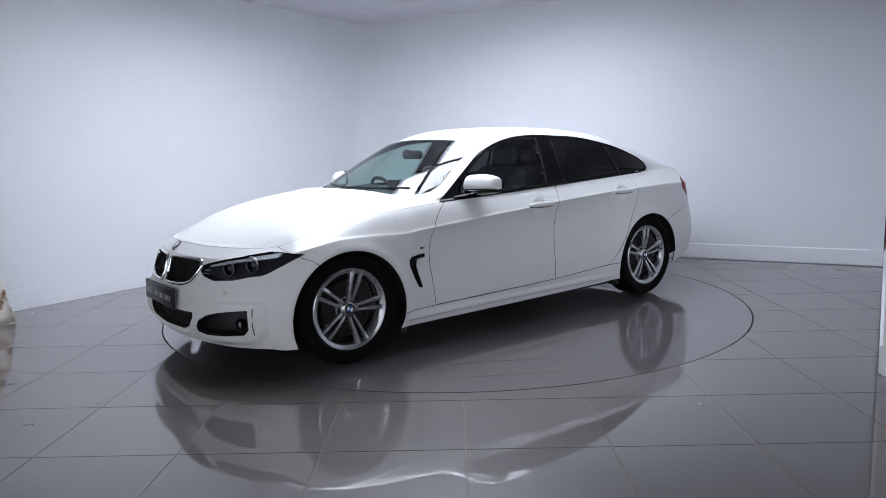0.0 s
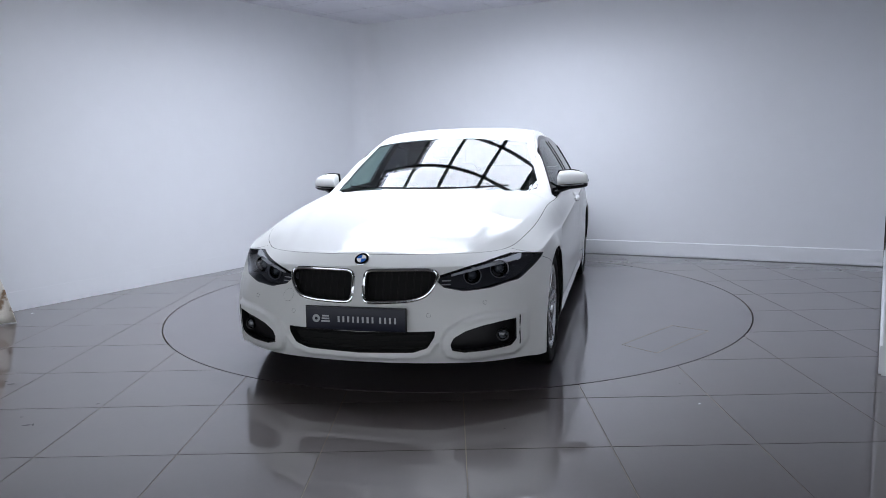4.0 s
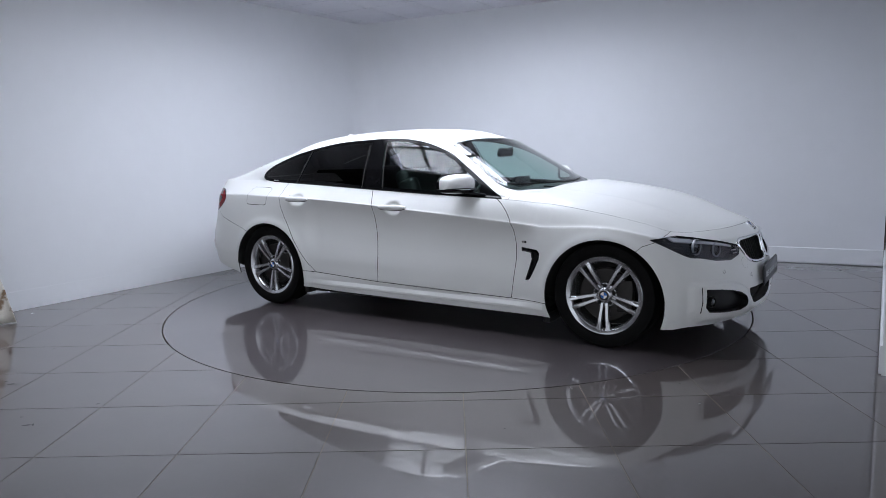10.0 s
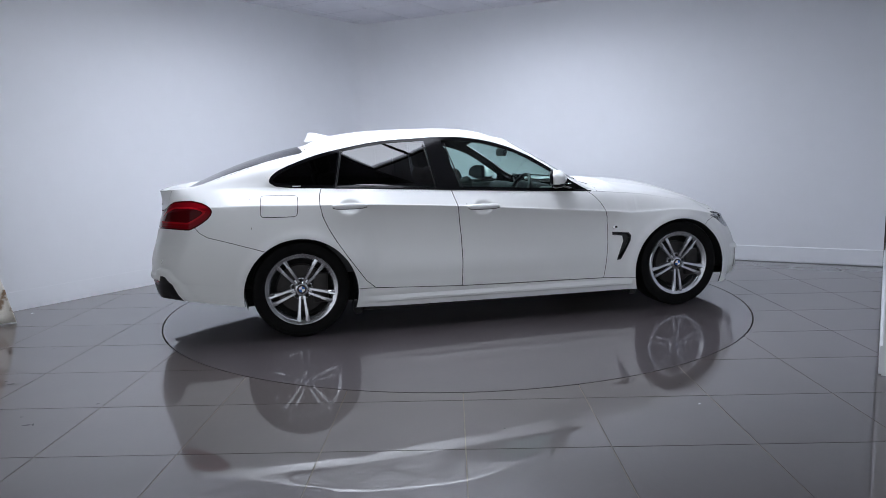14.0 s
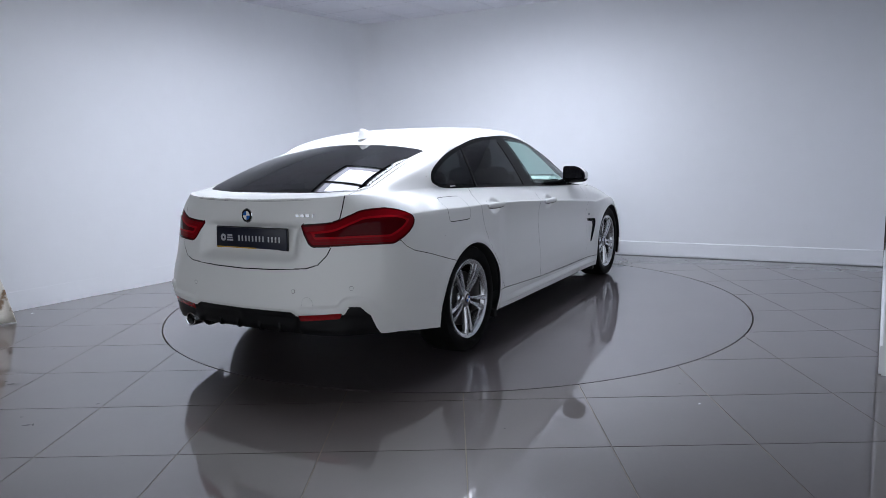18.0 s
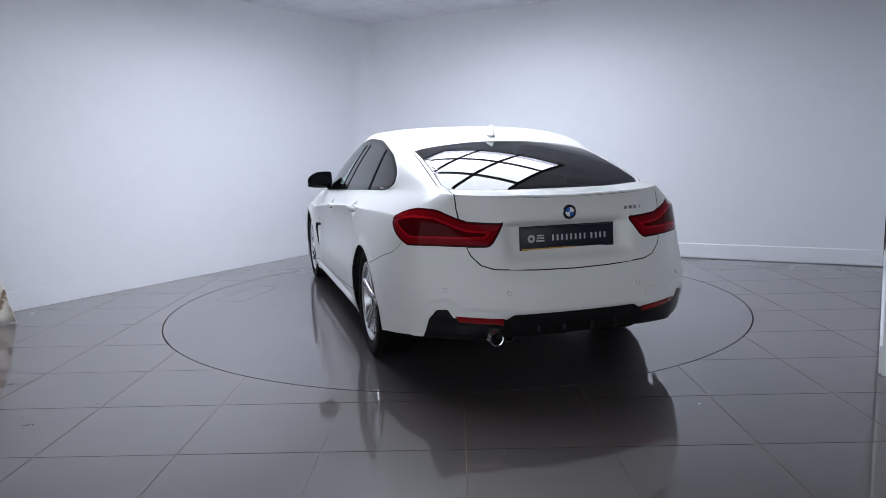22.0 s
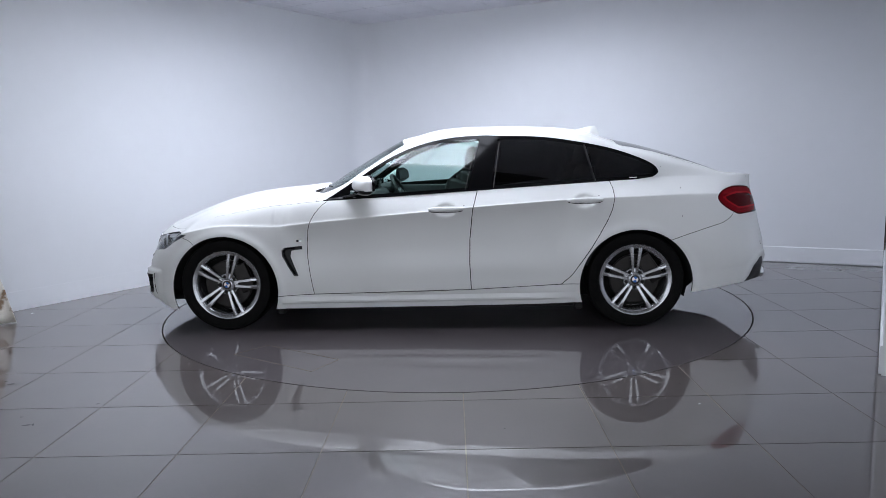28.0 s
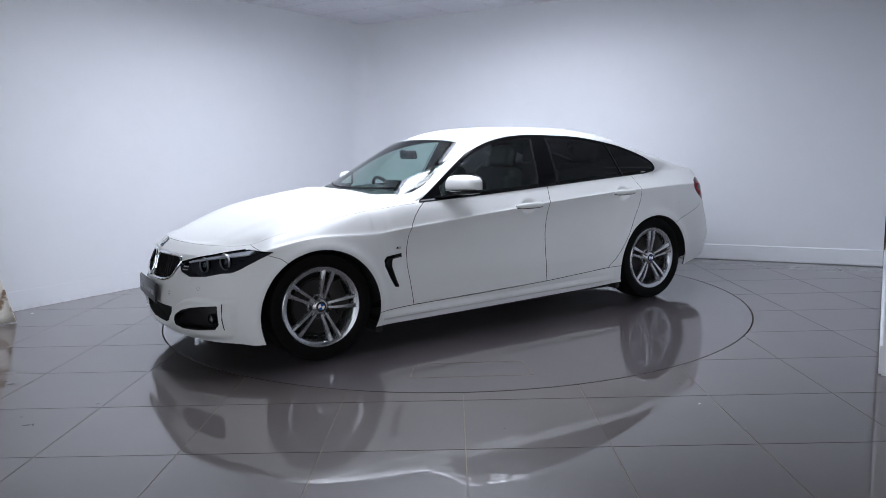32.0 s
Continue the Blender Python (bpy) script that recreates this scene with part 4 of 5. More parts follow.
# ---- wheels ----
def build_wheel(sg):
    w = new("wheel")
    w.parent = car
    w["label"] = "silver five double-spoke alloy wheel with black tyre"
    tyre = [(.245, -.10), (.262, -.108), (.290, -.112), (.312, -.106), (.322, -.088), (.325, -.05), (.3255, 0), (.325, .05), (.322, .088), (.312, .106), (.290, .112), (.262, .108), (.243, .098), (.238, .09)]
    part("tyre", lathe([(r, h) for r, h in tyre], 72), M_RUBBER, w)
    rim = [(.215, -.095), (.205, -.06), (.196, 0), (.200, .05), (.207, .080), (.213, .092), (.219, .097), (.238, .103), (.2445, .097), (.243, .088)]
    part("rim", lathe(rim, 72), M_ALLOY, w)
    bm = bmesh.new()
    add_lathe(bm, [(.0, .05), (.16, .05), (.165, .045), (.165, .025), (.0, .025)], 48)
    part("brake_disc", bm, M_DARKMETAL, w)
    part("wheel_backing", lathe([(.0, -.03), (.20, -.03)], 40), M_LINER, w)
    part("brake_caliper", box((.10, .05, .20), pose(-.125, .055, 0), .012), M_DARKMETAL, w)
    part("hub", lathe([(.0, .086), (.034, .086), (.040, .082), (.050, .070), (.072, .068), (.078, .060), (.080, .04)], 40), M_ALLOY, w)
    # five pairs of spokes, each a tapered bar that bows outward
    for k in range(5):
        a = math.pi / 2 + 2 * math.pi * k / 5 + math.pi / 5
        for h in (1, -1):
            bm = bmesh.new()
            rows = []
            for i in range(7):
                t = i / 6
                r = .050 + t * .168
                off = h * (.0150 + .0150 * t)
                wid = .0108 + .0042 * t + .010 * max(0, t - .75)
                y1 = .078 + .016 * math.sin(t * math.pi * .55) + .004 * t
                y0 = y1 - .030
                rows.append([bm.verts.new((r * math.cos(a) - (off + q * wid) * math.sin(a), yy, r * math.sin(a) + (off + q * wid) * math.cos(a)))
                             for q, yy in ((-1, y0), (-1.0, y1 - .009), (-.62 - .1 * h, y1), (.62 - .1 * h, y1), (1.0, y1 - .009), (1, y0))])
            for i in range(6):
                for j in range(6):
                    bm.faces.new((rows[i][j], rows[i][(j + 1) % 6], rows[i + 1][(j + 1) % 6], rows[i + 1][j]))
            bm.faces.new(rows[0])
            bm.faces.new(rows[-1])
            part("spoke", bm, M_ALLOY, w, auto=50)
        b = a + math.pi / 5
        # flat black disc in place of the shade inside a bolt hole
        part("wheel_bolt", lathe([(0, .0715), (.0125, .0715), (.0135, .071), (.0135, .06)], 14, m=Matrix.Translation((.0575 * math.cos(b), 0, .0575 * math.sin(b)))), M_LINER, w)
    part("centre_cap_ring", lathe([(0, .0895), (.029, .0895), (.031, .088), (.031, .08)], 28), M_BLACK, w)
    for q in range(4):
        bm = bmesh.new()
        arc = [(0, 0)] + [(.020 * math.cos(math.pi / 2 * (q + i / 6)), .020 * math.sin(math.pi / 2 * (q + i / 6))) for i in range(7)]
        add_prism(bm, arc, .0885, .0912, lambda u, v, h: Vector((u, h, v)))
        part("centre_cap", bm, M_BLUE if q % 2 else M_BADGEWHITE, w, smooth=False)
    part("valve", lathe([(0, .105), (.004, .105), (.004, .08)], 8, m=Matrix.Translation((.0, 0, -.205))), M_BLACK, w)
    return w


WHEEL_Y = 0.778
wheel = build_wheel(1)
ROLLS = {(1, 1): 21, (1, -1): 0, (-1, 1): 35, (-1, -1): 0}
first_wheel = True
for fx in (1, -1):
    for sg in (1, -1):
        m = pose(OX + fx * 1.405, OY + sg * (WHEEL_Y if fx > 0 else WHEEL_Y - .005), .3225, 0, 0, 0 if sg > 0 else 180) @ pose(0, 0, 0, 0, ROLLS[fx, sg], 0)
        if first_wheel:
            wheel.matrix_basis = m
            first_wheel = False
        else:
            copy_thing(wheel, m)


# ---- fittings on the car ----
def on_skin(proj, target, cond):
    """The place and the outward normal on the skin at a 2D place."""
    P = proj(V)
    ok = np.where(cond)[0]
    i = ok[np.argmin(((P[ok] - np.array(target)) ** 2).sum(1))]
    p, n = Vector(V[i]), Vector(NRM[i])
    return p, n


def at_side(x, z, sg):
    p, n = on_skin(side2, (x, z), (V[:, 1] * sg > .4) & (RW < 7.3))
    return Vector((x, p.y - (n.x * (x - p.x) + n.z * (z - p.z)) / n.y, z)), n


def at_end(y, z, fwd):
    P, sg = front2, 1 if y >= 0 else -1
    p, n = on_skin(P, (abs(y), z), (V[:, 0] * fwd > 1.5) & (V[:, 1] * sg >= -1e-6) & (RW < 7))
    return Vector((p.x - (n.y * (y - p.y) + n.z * (z - p.z)) / n.x, y, z)), n


def at_front(y, z):
    """The place and the normal on the nose, averaged over the skin's points round (|y|, z)."""
    sg = 1 if y >= 0 else -1
    ok = np.where((V[:, 0] > 1.5) & (V[:, 1] * sg > 0) & (RW < 6.6))[0]
    d = ((front2(V[ok]) - (abs(y), z)) ** 2).sum(1)
    k = np.argsort(d)[:7]
    w = 1 / (d[k] + 1e-6)
    w /= w.sum()
    n = Vector((NRM[ok[k]] * w[:, None]).sum(0)).normalized()
    return Vector((V[ok[k]] * w[:, None]).sum(0)), n


def frame_at(p, n, up=Vector((0, 0, 1))):
    """A pose with its z along the normal n and its y as near to up as can be."""
    n = n.normalized()
    x = up.cross(n).normalized()
    y = n.cross(x)
    m = Matrix((x, y, n)).transposed().to_4x4()
    m.translation = p
    return m


# grille frames and slats
for sg in (1, -1):
    g = PANELS["grille", "left" if sg > 0 else "right"]
    ring = []
    for y, z in P_GRILLE:
        p, n = at_end(sg * y, z, 1)
        ring.append(p + n * .002)
    part("grille_frame", tube(ring, .0095, 10, True), M_CHROME, g, "chrome kidney grille frame")
    for k in range(9):
        y = .048 + k * .0375
        zs = [z for z in np.linspace(.49, .66, 60) if sdf(P_GRILLE, np.array([[y, z]]))[0] < -.006]
        if len(zs) < 5:
            continue
        p0, n = at_end(sg * y, (zs[0] + zs[-1]) / 2, 1)
        pts = []
        for z in np.linspace(zs[0], zs[-1], 6):
            p, n = at_end(sg * y, float(z), 1)
            pts.append(p + Vector((-.026, 0, 0)))
        part("slat", tube(pts, .004, 6), M_LINER, g)

# roundel badges
def badge(name, p, n, r):
    e = new(name)
    e.parent = car
    e["label"] = "round blue and white enamel badge"
    e.matrix_basis = OFF @ frame_at(p, n)
    part("badge_ring", lathe([(0, .005), (r * .93, .005), (r, .003), (r, -.004)], 40, "z"), M_CHROME, e)
    part("badge_band", lathe([(0, .0062), (r * .90, .0062), (r * .91, .004)], 40, "z"), M_GLOSSBLACK, e)
    for q in range(4):
        bm = bmesh.new()
        arc = [(0, 0)] + [(r * .62 * math.cos(math.pi / 2 * (q + i / 8)), r * .62 * math.sin(math.pi / 2 * (q + i / 8))) for i in range(9)]
        add_prism(bm, arc, .0055, .0075, lambda u, v, h: Vector((u, v, h)))
        part("badge_quarter", bm, M_BLUE if q % 2 else M_BADGEWHITE, e, smooth=False)
    return e


p, n = at_end(0, .683, 1)
badge("front_badge", p + n * .004, n, .039)
p, n = at_end(0, .895, -1)
badge("rear_badge", p + n * .004, n, .039)


# show plates with plain bars for the lettering
def show_plate(name, p, n, rear):
    e = new(name)
    e.parent = car
    e["label"] = "dark navy show plate with pale lettering"
    e.matrix_basis = OFF @ frame_at(p, n)
    part("plate_board", box((.52, .111, .010), None, .003), M_PLATE, e)
    part("plate_surround", box((.532, .122, .006), pose(0, 0, -.005), .003), M_BLACK, e)
    x = -.085
    for word in (8, 4):
        for k in range(word):
            wide = (.019, .017, .020, .018)[(k * 7 + word) % 4]
            part("letter_bar", box((wide * .55, .030, .0016), pose(x, -.002, .0056), .0006, 1), M_LETTER, e, smooth=False)
            x += .0255
        x += .014
    part("logo_ring", lathe([(.008, .0066), (.020, .0066), (.020, .004), (.008, .004)], 24, "z", Matrix.Translation((-.205, -.002, 0)), True), M_LETTER, e)
    for k in range(3):
        part("logo_bar", box((.046 - .010 * (2 - k) * .5, .008, .0016), pose(-.155, .012 - .0135 * k, .0056), .0004, 1), M_LETTER, e, smooth=False)
    if rear:
        part("plate_edge_strip", box((.30, .006, .0016), pose(-.11, -.0545, .0056)), M_YELLOW, e, smooth=False)
    return e


show_plate("show_plate", Vector((2.212, 0, .408)), Vector((1, 0, .04)), False)
p, n = at_end(0, .765, -1)
show_plate("show_plate", Vector((p.x - .012, 0, .768)), Vector((-1, 0, .05)), True)

# model badge as plain bars, boot lid
for k, w in enumerate((.020, .022, .022, .008)):
    p, n = at_end(-.335 - .031 * k, .900, -1)
    cpart("model_badge", box((w, .017, .003), frame_at(p + n * .002, n), .001, 1), M_ALLOY)

# headlamp inner parts
for sg in (1, -1):
    well = PANELS["lampwell", "left" if sg > 0 else "right"]
    for y, z, r in ((.675, .620, .047), (.555, .598, .044)):
        p, n = at_front(sg * y, z)
        d = Vector((1, .28 * sg, .05)).normalized()
        m = frame_at(p - d * .030, d)
        part("lamp_ring", lathe([(r * .93, .006), (r, .008), (r * 1.04, .002), (r, -.006), (r * .93, -.004)], 6 * 4, "z", m, True), M_RING, well, "satin daytime light ring")
        part("lamp_tube", lathe([(r * .9, .0), (r * .8, -.02), (r * .62, -.028)], 28, "z", m), M_GLOSSBLACK, well)
        part("lens", lathe([(0, .006), (r * .25, .004), (r * .48, -.004), (r * .62, -.016), (r * .64, -.028)], 28, "z", m), M_LENS, well, "round projector lens")
    top_y, top_z = (.405, .52, .67, .78), (.606, .637, .674, .697)
    bm = bmesh.new()
    rows = []
    for k in range(19):
        t = k / 18
        y = .455 + .305 * t
        z = float(np.interp(y, top_y, top_z)) - .009
        row = []
        for dz, dn in ((0, .003), (-.008 - .013 * t, .004), (-.008 - .013 * t, .012), (0, .012)):
            p, n = at_front(sg * y, z + dz)
            row.append(bm.verts.new(p - n * dn))
        rows.append(row)
    for a, b in zip(rows[:-1], rows[1:]):
        for k in range(4):
            bm.faces.new((a[k], a[(k + 1) % 4], b[(k + 1) % 4], b[k]))
    bm.faces.new(rows[0])
    bm.faces.new(rows[-1])
    part("lamp_brow", bm, M_BADGEWHITE, well, "white light guide along the lamp top")
    for k in range(3):
        p, n = at_front(sg * (.748 - .016 * k), .640 - .020 * k)
        part("side_reflector", box((.034, .008, .004), frame_at(p - n * .022, n), .001, 1), M_LENS, well)
    for k in range(2):
        p, n = at_front(sg * .435, .585 - .017 * k)
        part("marker_bar", box((.045, .006, .004), frame_at(p - n * .012, n)), M_BADGEWHITE, well, smooth=False)
    # black brow strip between lamp and bonnet
    pts = []
    for k in range(12):
        t = k / 11
        y = .40 + .31 * t
        p, n = at_front(sg * y, float(np.interp(y, top_y, top_z)) - .001)
        pts.append(p - n * .001)
    cpart("lamp_seal", tube(pts, .0065, 6), M_GLOSSBLACK)

    # fog lamps, outer air slits and sensors
    p, n = at_end(sg * .70, .305, 1)
    m = frame_at(p + Vector((-.040, 0, 0)), Vector((1, .25 * sg, 0))) @ Matrix.Scale(.72, 4)
    part("fog_lamp", lathe([(0, .012), (.020, .009), (.032, .0), (.036, -.01), (.036, -.03)], 28, "z", m), M_LENS, car).location = (OX, OY, 0)
    cpart("fog_lamp_rim", lathe([(.034, .006), (.042, .008), (.044, 0), (.044, -.03)], 28, "z", m), M_BLACK)
    pts = []
    for z in (.40, .36, .31, .25):
        p, n = at_end(sg * (.780 - .02 * (.40 - z)), z, 1)
        pts.append(p + n * .001)
    cpart("air_slit", tube(pts, .0035, 6, flat=.8), M_BLACK, "thin vertical black air slit")
    for y, z, fw in ((.62, .475, 1), (.36, .425, 1), (.36, .515, -1), (.66, .535, -1)):
        p, n = at_end(sg * y, z, fw)
        cpart("parking_sensor", lathe([(0, .002), (.009, .002), (.0105, -.002)], 16, "z", frame_at(p, n)), M_PAINT)
        cpart("sensor_ring", lathe([(.0104, .0012), (.0112, .0012), (.0112, -.002)], 16, "z", frame_at(p, n)), M_BLACK)
p, n = at_end(-.40, .50, 1)
cpart("tow_eye_cover", lathe([(0, .0008), (.031, .0008), (.032, -.001)], 28, "z", frame_at(p, n)), M_PAINT)
cpart("cover_seam", lathe([(.0327, .0008), (.0333, .0008)], 28, "z", frame_at(p, n)), M_BLACK)
p, n = at_end(-.44, .455, -1)
cpart("tow_eye_cover", lathe([(0, .0008), (.031, .0008), (.032, -.001)], 28, "z", frame_at(p, n)), M_PAINT)
cpart("cover_seam", lathe([(.0327, .0008), (.0333, .0008)], 28, "z", frame_at(p, n)), M_ALLOY)
for z in (.255, .285, .315):
    pts = []
    for y in np.linspace(-.34, .34, 15):
        p, n = at_end(float(y), z, 1)
        pts.append(p + Vector((-.03, 0, 0)))
    cpart("intake_bar", tube(pts, .004, 6), M_LINER)

# exhaust tips, both on the left of the bumper
for y in (.43, .345):
    m = Matrix.Translation((-2.345, y, .290)) @ pose(0, 0, 0, 0, -90, 0)
    m = m @ Matrix.Translation((0, 0, 0 if y > .4 else -.05))
    cpart("exhaust_tip", lathe([(.031, .05), (.036, .052), (.040, .045), (.040, -.12), (.032, -.12), (.032, .045)], 28, "z", m), M_CHROME if y > .4 else M_DARKMETAL, "round exhaust tip")
    cpart("exhaust_core", lathe([(0, -.02), (.034, -.02)], 20, "z", m), M_LINER)
cpart("silencer", box((.24, .80, .10), pose(-2.04, .05, .315), .035, 3), M_LINER, "dark exhaust silencer")

# fins along the foot of the diffuser
for y in (-.24, -.10, .06, .20):
    p, n = at_end(y, .315, -1)
    bm = bmesh.new()
    add_prism(bm, [(.03, .03), (-.004, .025), (-.007, -.01), (.004, -.036), (.08, -.042), (.10, .03)], -.008, .008, lambda u, v, w: p + Vector((u, w, v)))
    cpart("diffuser_fin", bm, M_BLACK, smooth=False)

# shark fin aerial
bm = bmesh.new()
rows = []
for t in np.linspace(0, 1, 9):
    x = -1.265 + .235 * t
    h = .002 + .062 * (ease(np.array(1 - (t - .12) / .88)) if t > .12 else t / .12) ** 1.3
    wd = .034 * math.sin(math.pi * (0.12 + .86 * t)) + .004
    zb = 1.302 + (x + 1.265) * .18
    rows.append([bm.verts.new((x + (.018 if k in (1, 3) else .03 if k == 2 else 0) * (1 - t) * -1, yy * wd, zb + h * q))
                 for k, (yy, q) in enumerate(((-1, 0), (-.35, .75), (0, 1), (.35, .75), (1, 0)))])
for a, b in zip(rows[:-1], rows[1:]):
    for k in range(4):
        bm.faces.new((a[k], a[k + 1], b[k + 1], b[k]))
bm.faces.new(rows[0])
bm.faces.new(rows[-1])
cpart("roof_aerial", bm, M_PAINT, "white shark fin roof aerial", auto=60)


# door mirrors
def mirror(sg):
    e = new("door_mirror")
    e.parent = car
    e["label"] = "white door mirror on a black foot"
    e.location = (OX, OY, 0)
    # cap and lower shell: sections across the width, flat underneath
    cap = [(-.046, .000), (-.02, -.002), (.035, -.004), (.070, .006), (.086, .030), (.082, .060), (.060, .088), (.020, .101), (-.020, .103), (-.044, .097), (-.050, .05)]
    low = [(-.046, -.002), (.0, -.005), (.035, -.007), (.074, .006), (.076, -.012), (.050, -.030), (-.010, -.036), (-.040, -.024)]
    for nm, sec, material, label in (("mirror_cap", cap, M_PAINT, ""), ("mirror_base", low, M_GLOSSBLACK, "gloss black lower housing")):
        bm = bmesh.new()
        rows = []
        for t in (0, .06, .16, .32, .5, .68, .82, .91, .97, 1):
            y = .822 + .198 * t
            h = 1 - .08 * (1 - t) ** 2 - .40 * t ** 3 - (.16 if t == 1 else .05 if t > .95 else 0)
            d = .80 + .25 * t - .40 * t ** 3 - (.22 if t == 1 else .08 if t > .95 else 0)
            if t == 0:
                h, d = h * .8, d * .85
            rows.append([bm.verts.new((.435 - .075 * t + u * d, sg * y, .957 + .006 * t + v * h)) for u, v in spline2(sec, 3)])
        n = len(rows[0])
        for a, b in zip(rows[:-1], rows[1:]):
            for k in range(n):
                bm.faces.new((a[k], a[(k + 1) % n], b[(k + 1) % n], b[k]))
        bm.faces.new(rows[0])
        bm.faces.new(rows[-1])
        part(nm, bm, material, e, label, auto=50)
    bm = bmesh.new()
    add_prism(bm, [tuple(q) for q in spline2([(.835, .964), (.99, .970), (1.003, .985), (.990, 1.030), (.95, 1.046), (.85, 1.042), (.832, 1.03)], 4)], 0, .005,
              lambda u, v, w: Vector((.386 - .075 * (u - .822) / .198 - w, sg * u, v)))
    part("mirror_glass", bm, M_GLOSSBLACK, e, smooth=False)
    bm = bmesh.new()
    add_prism(bm, [tuple(q) for q in spline2([(.816, .948), (.92, .950), (1.0, .958), (1.022, .975), (1.018, 1.005), (.985, 1.040), (.92, 1.062), (.84, 1.061), (.816, 1.045)], 4)], -.012, .004,
              lambda u, v, w: Vector((.392 - .075 * (u - .822) / .198 - w, sg * u, v)))
    part("mirror_frame", bm, M_TRIM, e, "black rear shell of the mirror", smooth=False)
    part("mirror_foot", tube([(.56, sg * .805, .915), (.53, sg * .83, .920), (.49, sg * .865, .930), (.45, sg * .90, .940), (.43, sg * .93, .946)], .022, 8, flat=.5), M_GLOSSBLACK, e)
    part("indicator", tube([(.510, sg * .845, .957), (.503, sg * .90, .958), (.488, sg * .95, .960), (.455, sg * .995, .964)], .0045, 6), M_CHROME, e, "bright indicator strip")
    return e


mirror(1)
mirror(-1)

# door handles in their cups
for sg, sname in ((1, "left"), (-1, "right")):
    for door, x, z in (("front_door", -.14, .822), ("rear_door", -1.065, .866)):
        d = PANELS[door, sname]
        p0, n = at_side(x + .13, z, sg)
        p1, n1 = at_side(x - .13, z, sg)
        p, n = (p0 + p1) / 2, n + n1
        m = frame_at(p, n)
        bm = bmesh.new()
        rows = []
        for t in np.linspace(-1, 1, 13):
            ww = .0175 * (1 - abs(t) ** 5 * .55)
            hh = .004 + .016 * (1 - t * t) ** .5
            rows.append([bm.verts.new(m @ Vector((.116 * t, ww * math.cos(a) + .002, hh + .010 * math.sin(a)))) for a in (2 * math.pi * k / 10 for k in range(10))])
        for a, b in zip(rows[:-1], rows[1:]):
            for k in range(10):
                bm.faces.new((a[k], a[(k + 1) % 10], b[(k + 1) % 10], b[k]))
        bm.faces.new(rows[0])
        bm.faces.new(rows[-1])
        part("door_handle", bm, M_PAINT, d, "white bar door handle", auto=60)
        part("handle_seam", tube([m @ Vector((.116 * t, -.0175 * (1 - abs(t) ** 5 * .55), .004 + .012 * (1 - t * t) ** .5)) for t in np.linspace(-.97, .97, 13)], .0028, 5), M_BLACK, d)
    # small pale marking low on the quarter window
    p, n = at_side(-1.40, 1.004, sg)
    cpart("window_marking", box((.055, .006, .002), frame_at(p + n * .002, n)), M_BADGEWHITE, smooth=False)
    # thin bright edges of the centre pillar
    for xa, xb in ((-.360, -.270), (-.515, -.460)):
        pts = []
        for t in np.linspace(0, 1, 7):
            z = 1.262 - .315 * t
            p, n = at_side(xa + (xb - xa) * (1.30 - z) / .355, z, sg)
            pts.append(p + n * .001)
        cpart("pillar_edge", tube(pts, .0035, 6), M_DARKMETAL)
    # side badge above the vent
    p, n = at_side(.885, .625, sg)
    for k, mm in enumerate((M_CHROME, M_BLACK, M_CHROME)):
        cpart("side_badge", box((.016, .014, .003), frame_at(p + Vector((.020 - .018 * k, 0, 0)), n), .0006, 1), mm, smooth=False)
    pts = []
    for x, z in ((.905, .575), (.965, .571), (.980, .553), (.975, .525), (.943, .455), (.912, .398)):
        p, n = at_side(x, z, sg)
        pts.append(p - n * .009)
    cpart("vent_blade", tube(pts, .006, 6), M_GLOSSBLACK)
    # flared blade along the sill
    bm = bmesh.new()
    rows = []
    for t in np.linspace(0, 1, 25):
        x = -1.02 + 2.03 * t
        zt = .212 + .03 * (1 - t) * .4
        out = .018 * ease(np.array(min(t / .15, (1 - t) / .06, 1)))
        p0, n0 = at_side(x, zt + .022, sg)
        p1, n1 = at_side(x, zt - .012, sg)
        rows.append([bm.verts.new((x, p0.y + sg * .0005, zt + .022)), bm.verts.new((x, p1.y + sg * (.003 + out), zt - .004)), bm.verts.new((x, p1.y + sg * (.002 + out), zt - .016)), bm.verts.new((x, p1.y - sg * .004, zt - .03))])
    for a, b in zip(rows[:-1], rows[1:]):
        for k in range(3):
            bm.faces.new((a[k], a[k + 1], b[k + 1], b[k]))
    cpart("sill_blade", bm, M_PAINT, auto=25)
    # dark mud flaps and under-tray ends beside the wheels
    for x, z in ((1.03, .135), (-1.03, .15)):
        cpart("under_tray", box((.05, .22, .05), pose(x, sg * .76, z), .012), M_LINER, smooth=True)
    # weather strip at the foot of the windows
    pts = []
    for x, z in BOT_DLO[:-1]:
        p, n = at_side(x, z + .001, sg)
        pts.append(p + n * .002)
    cpart("belt_moulding", tube(pts, .0045, 6), M_GLOSSBLACK)
    pts = []
    for t in np.linspace(0, 1, 9):
        z = 1.228 - .245 * t
        x = -1.068 - .085 * (1.30 - z) / .355
        p, n = at_side(x, z, sg)
        pts.append(p + n * .003)
    cpart("window_divider", tube(pts, .007, 6, flat=.5), M_BLACK)

# windscreen wipers on the cowl
def at_top(x, y):
    p, n = on_skin(lambda P: P[:, :2], (x, y), RW > 6.2)
    return Vector((x, y, p.z - (n.x * (x - p.x) + n.y * (y - p.y)) / n.z)), n


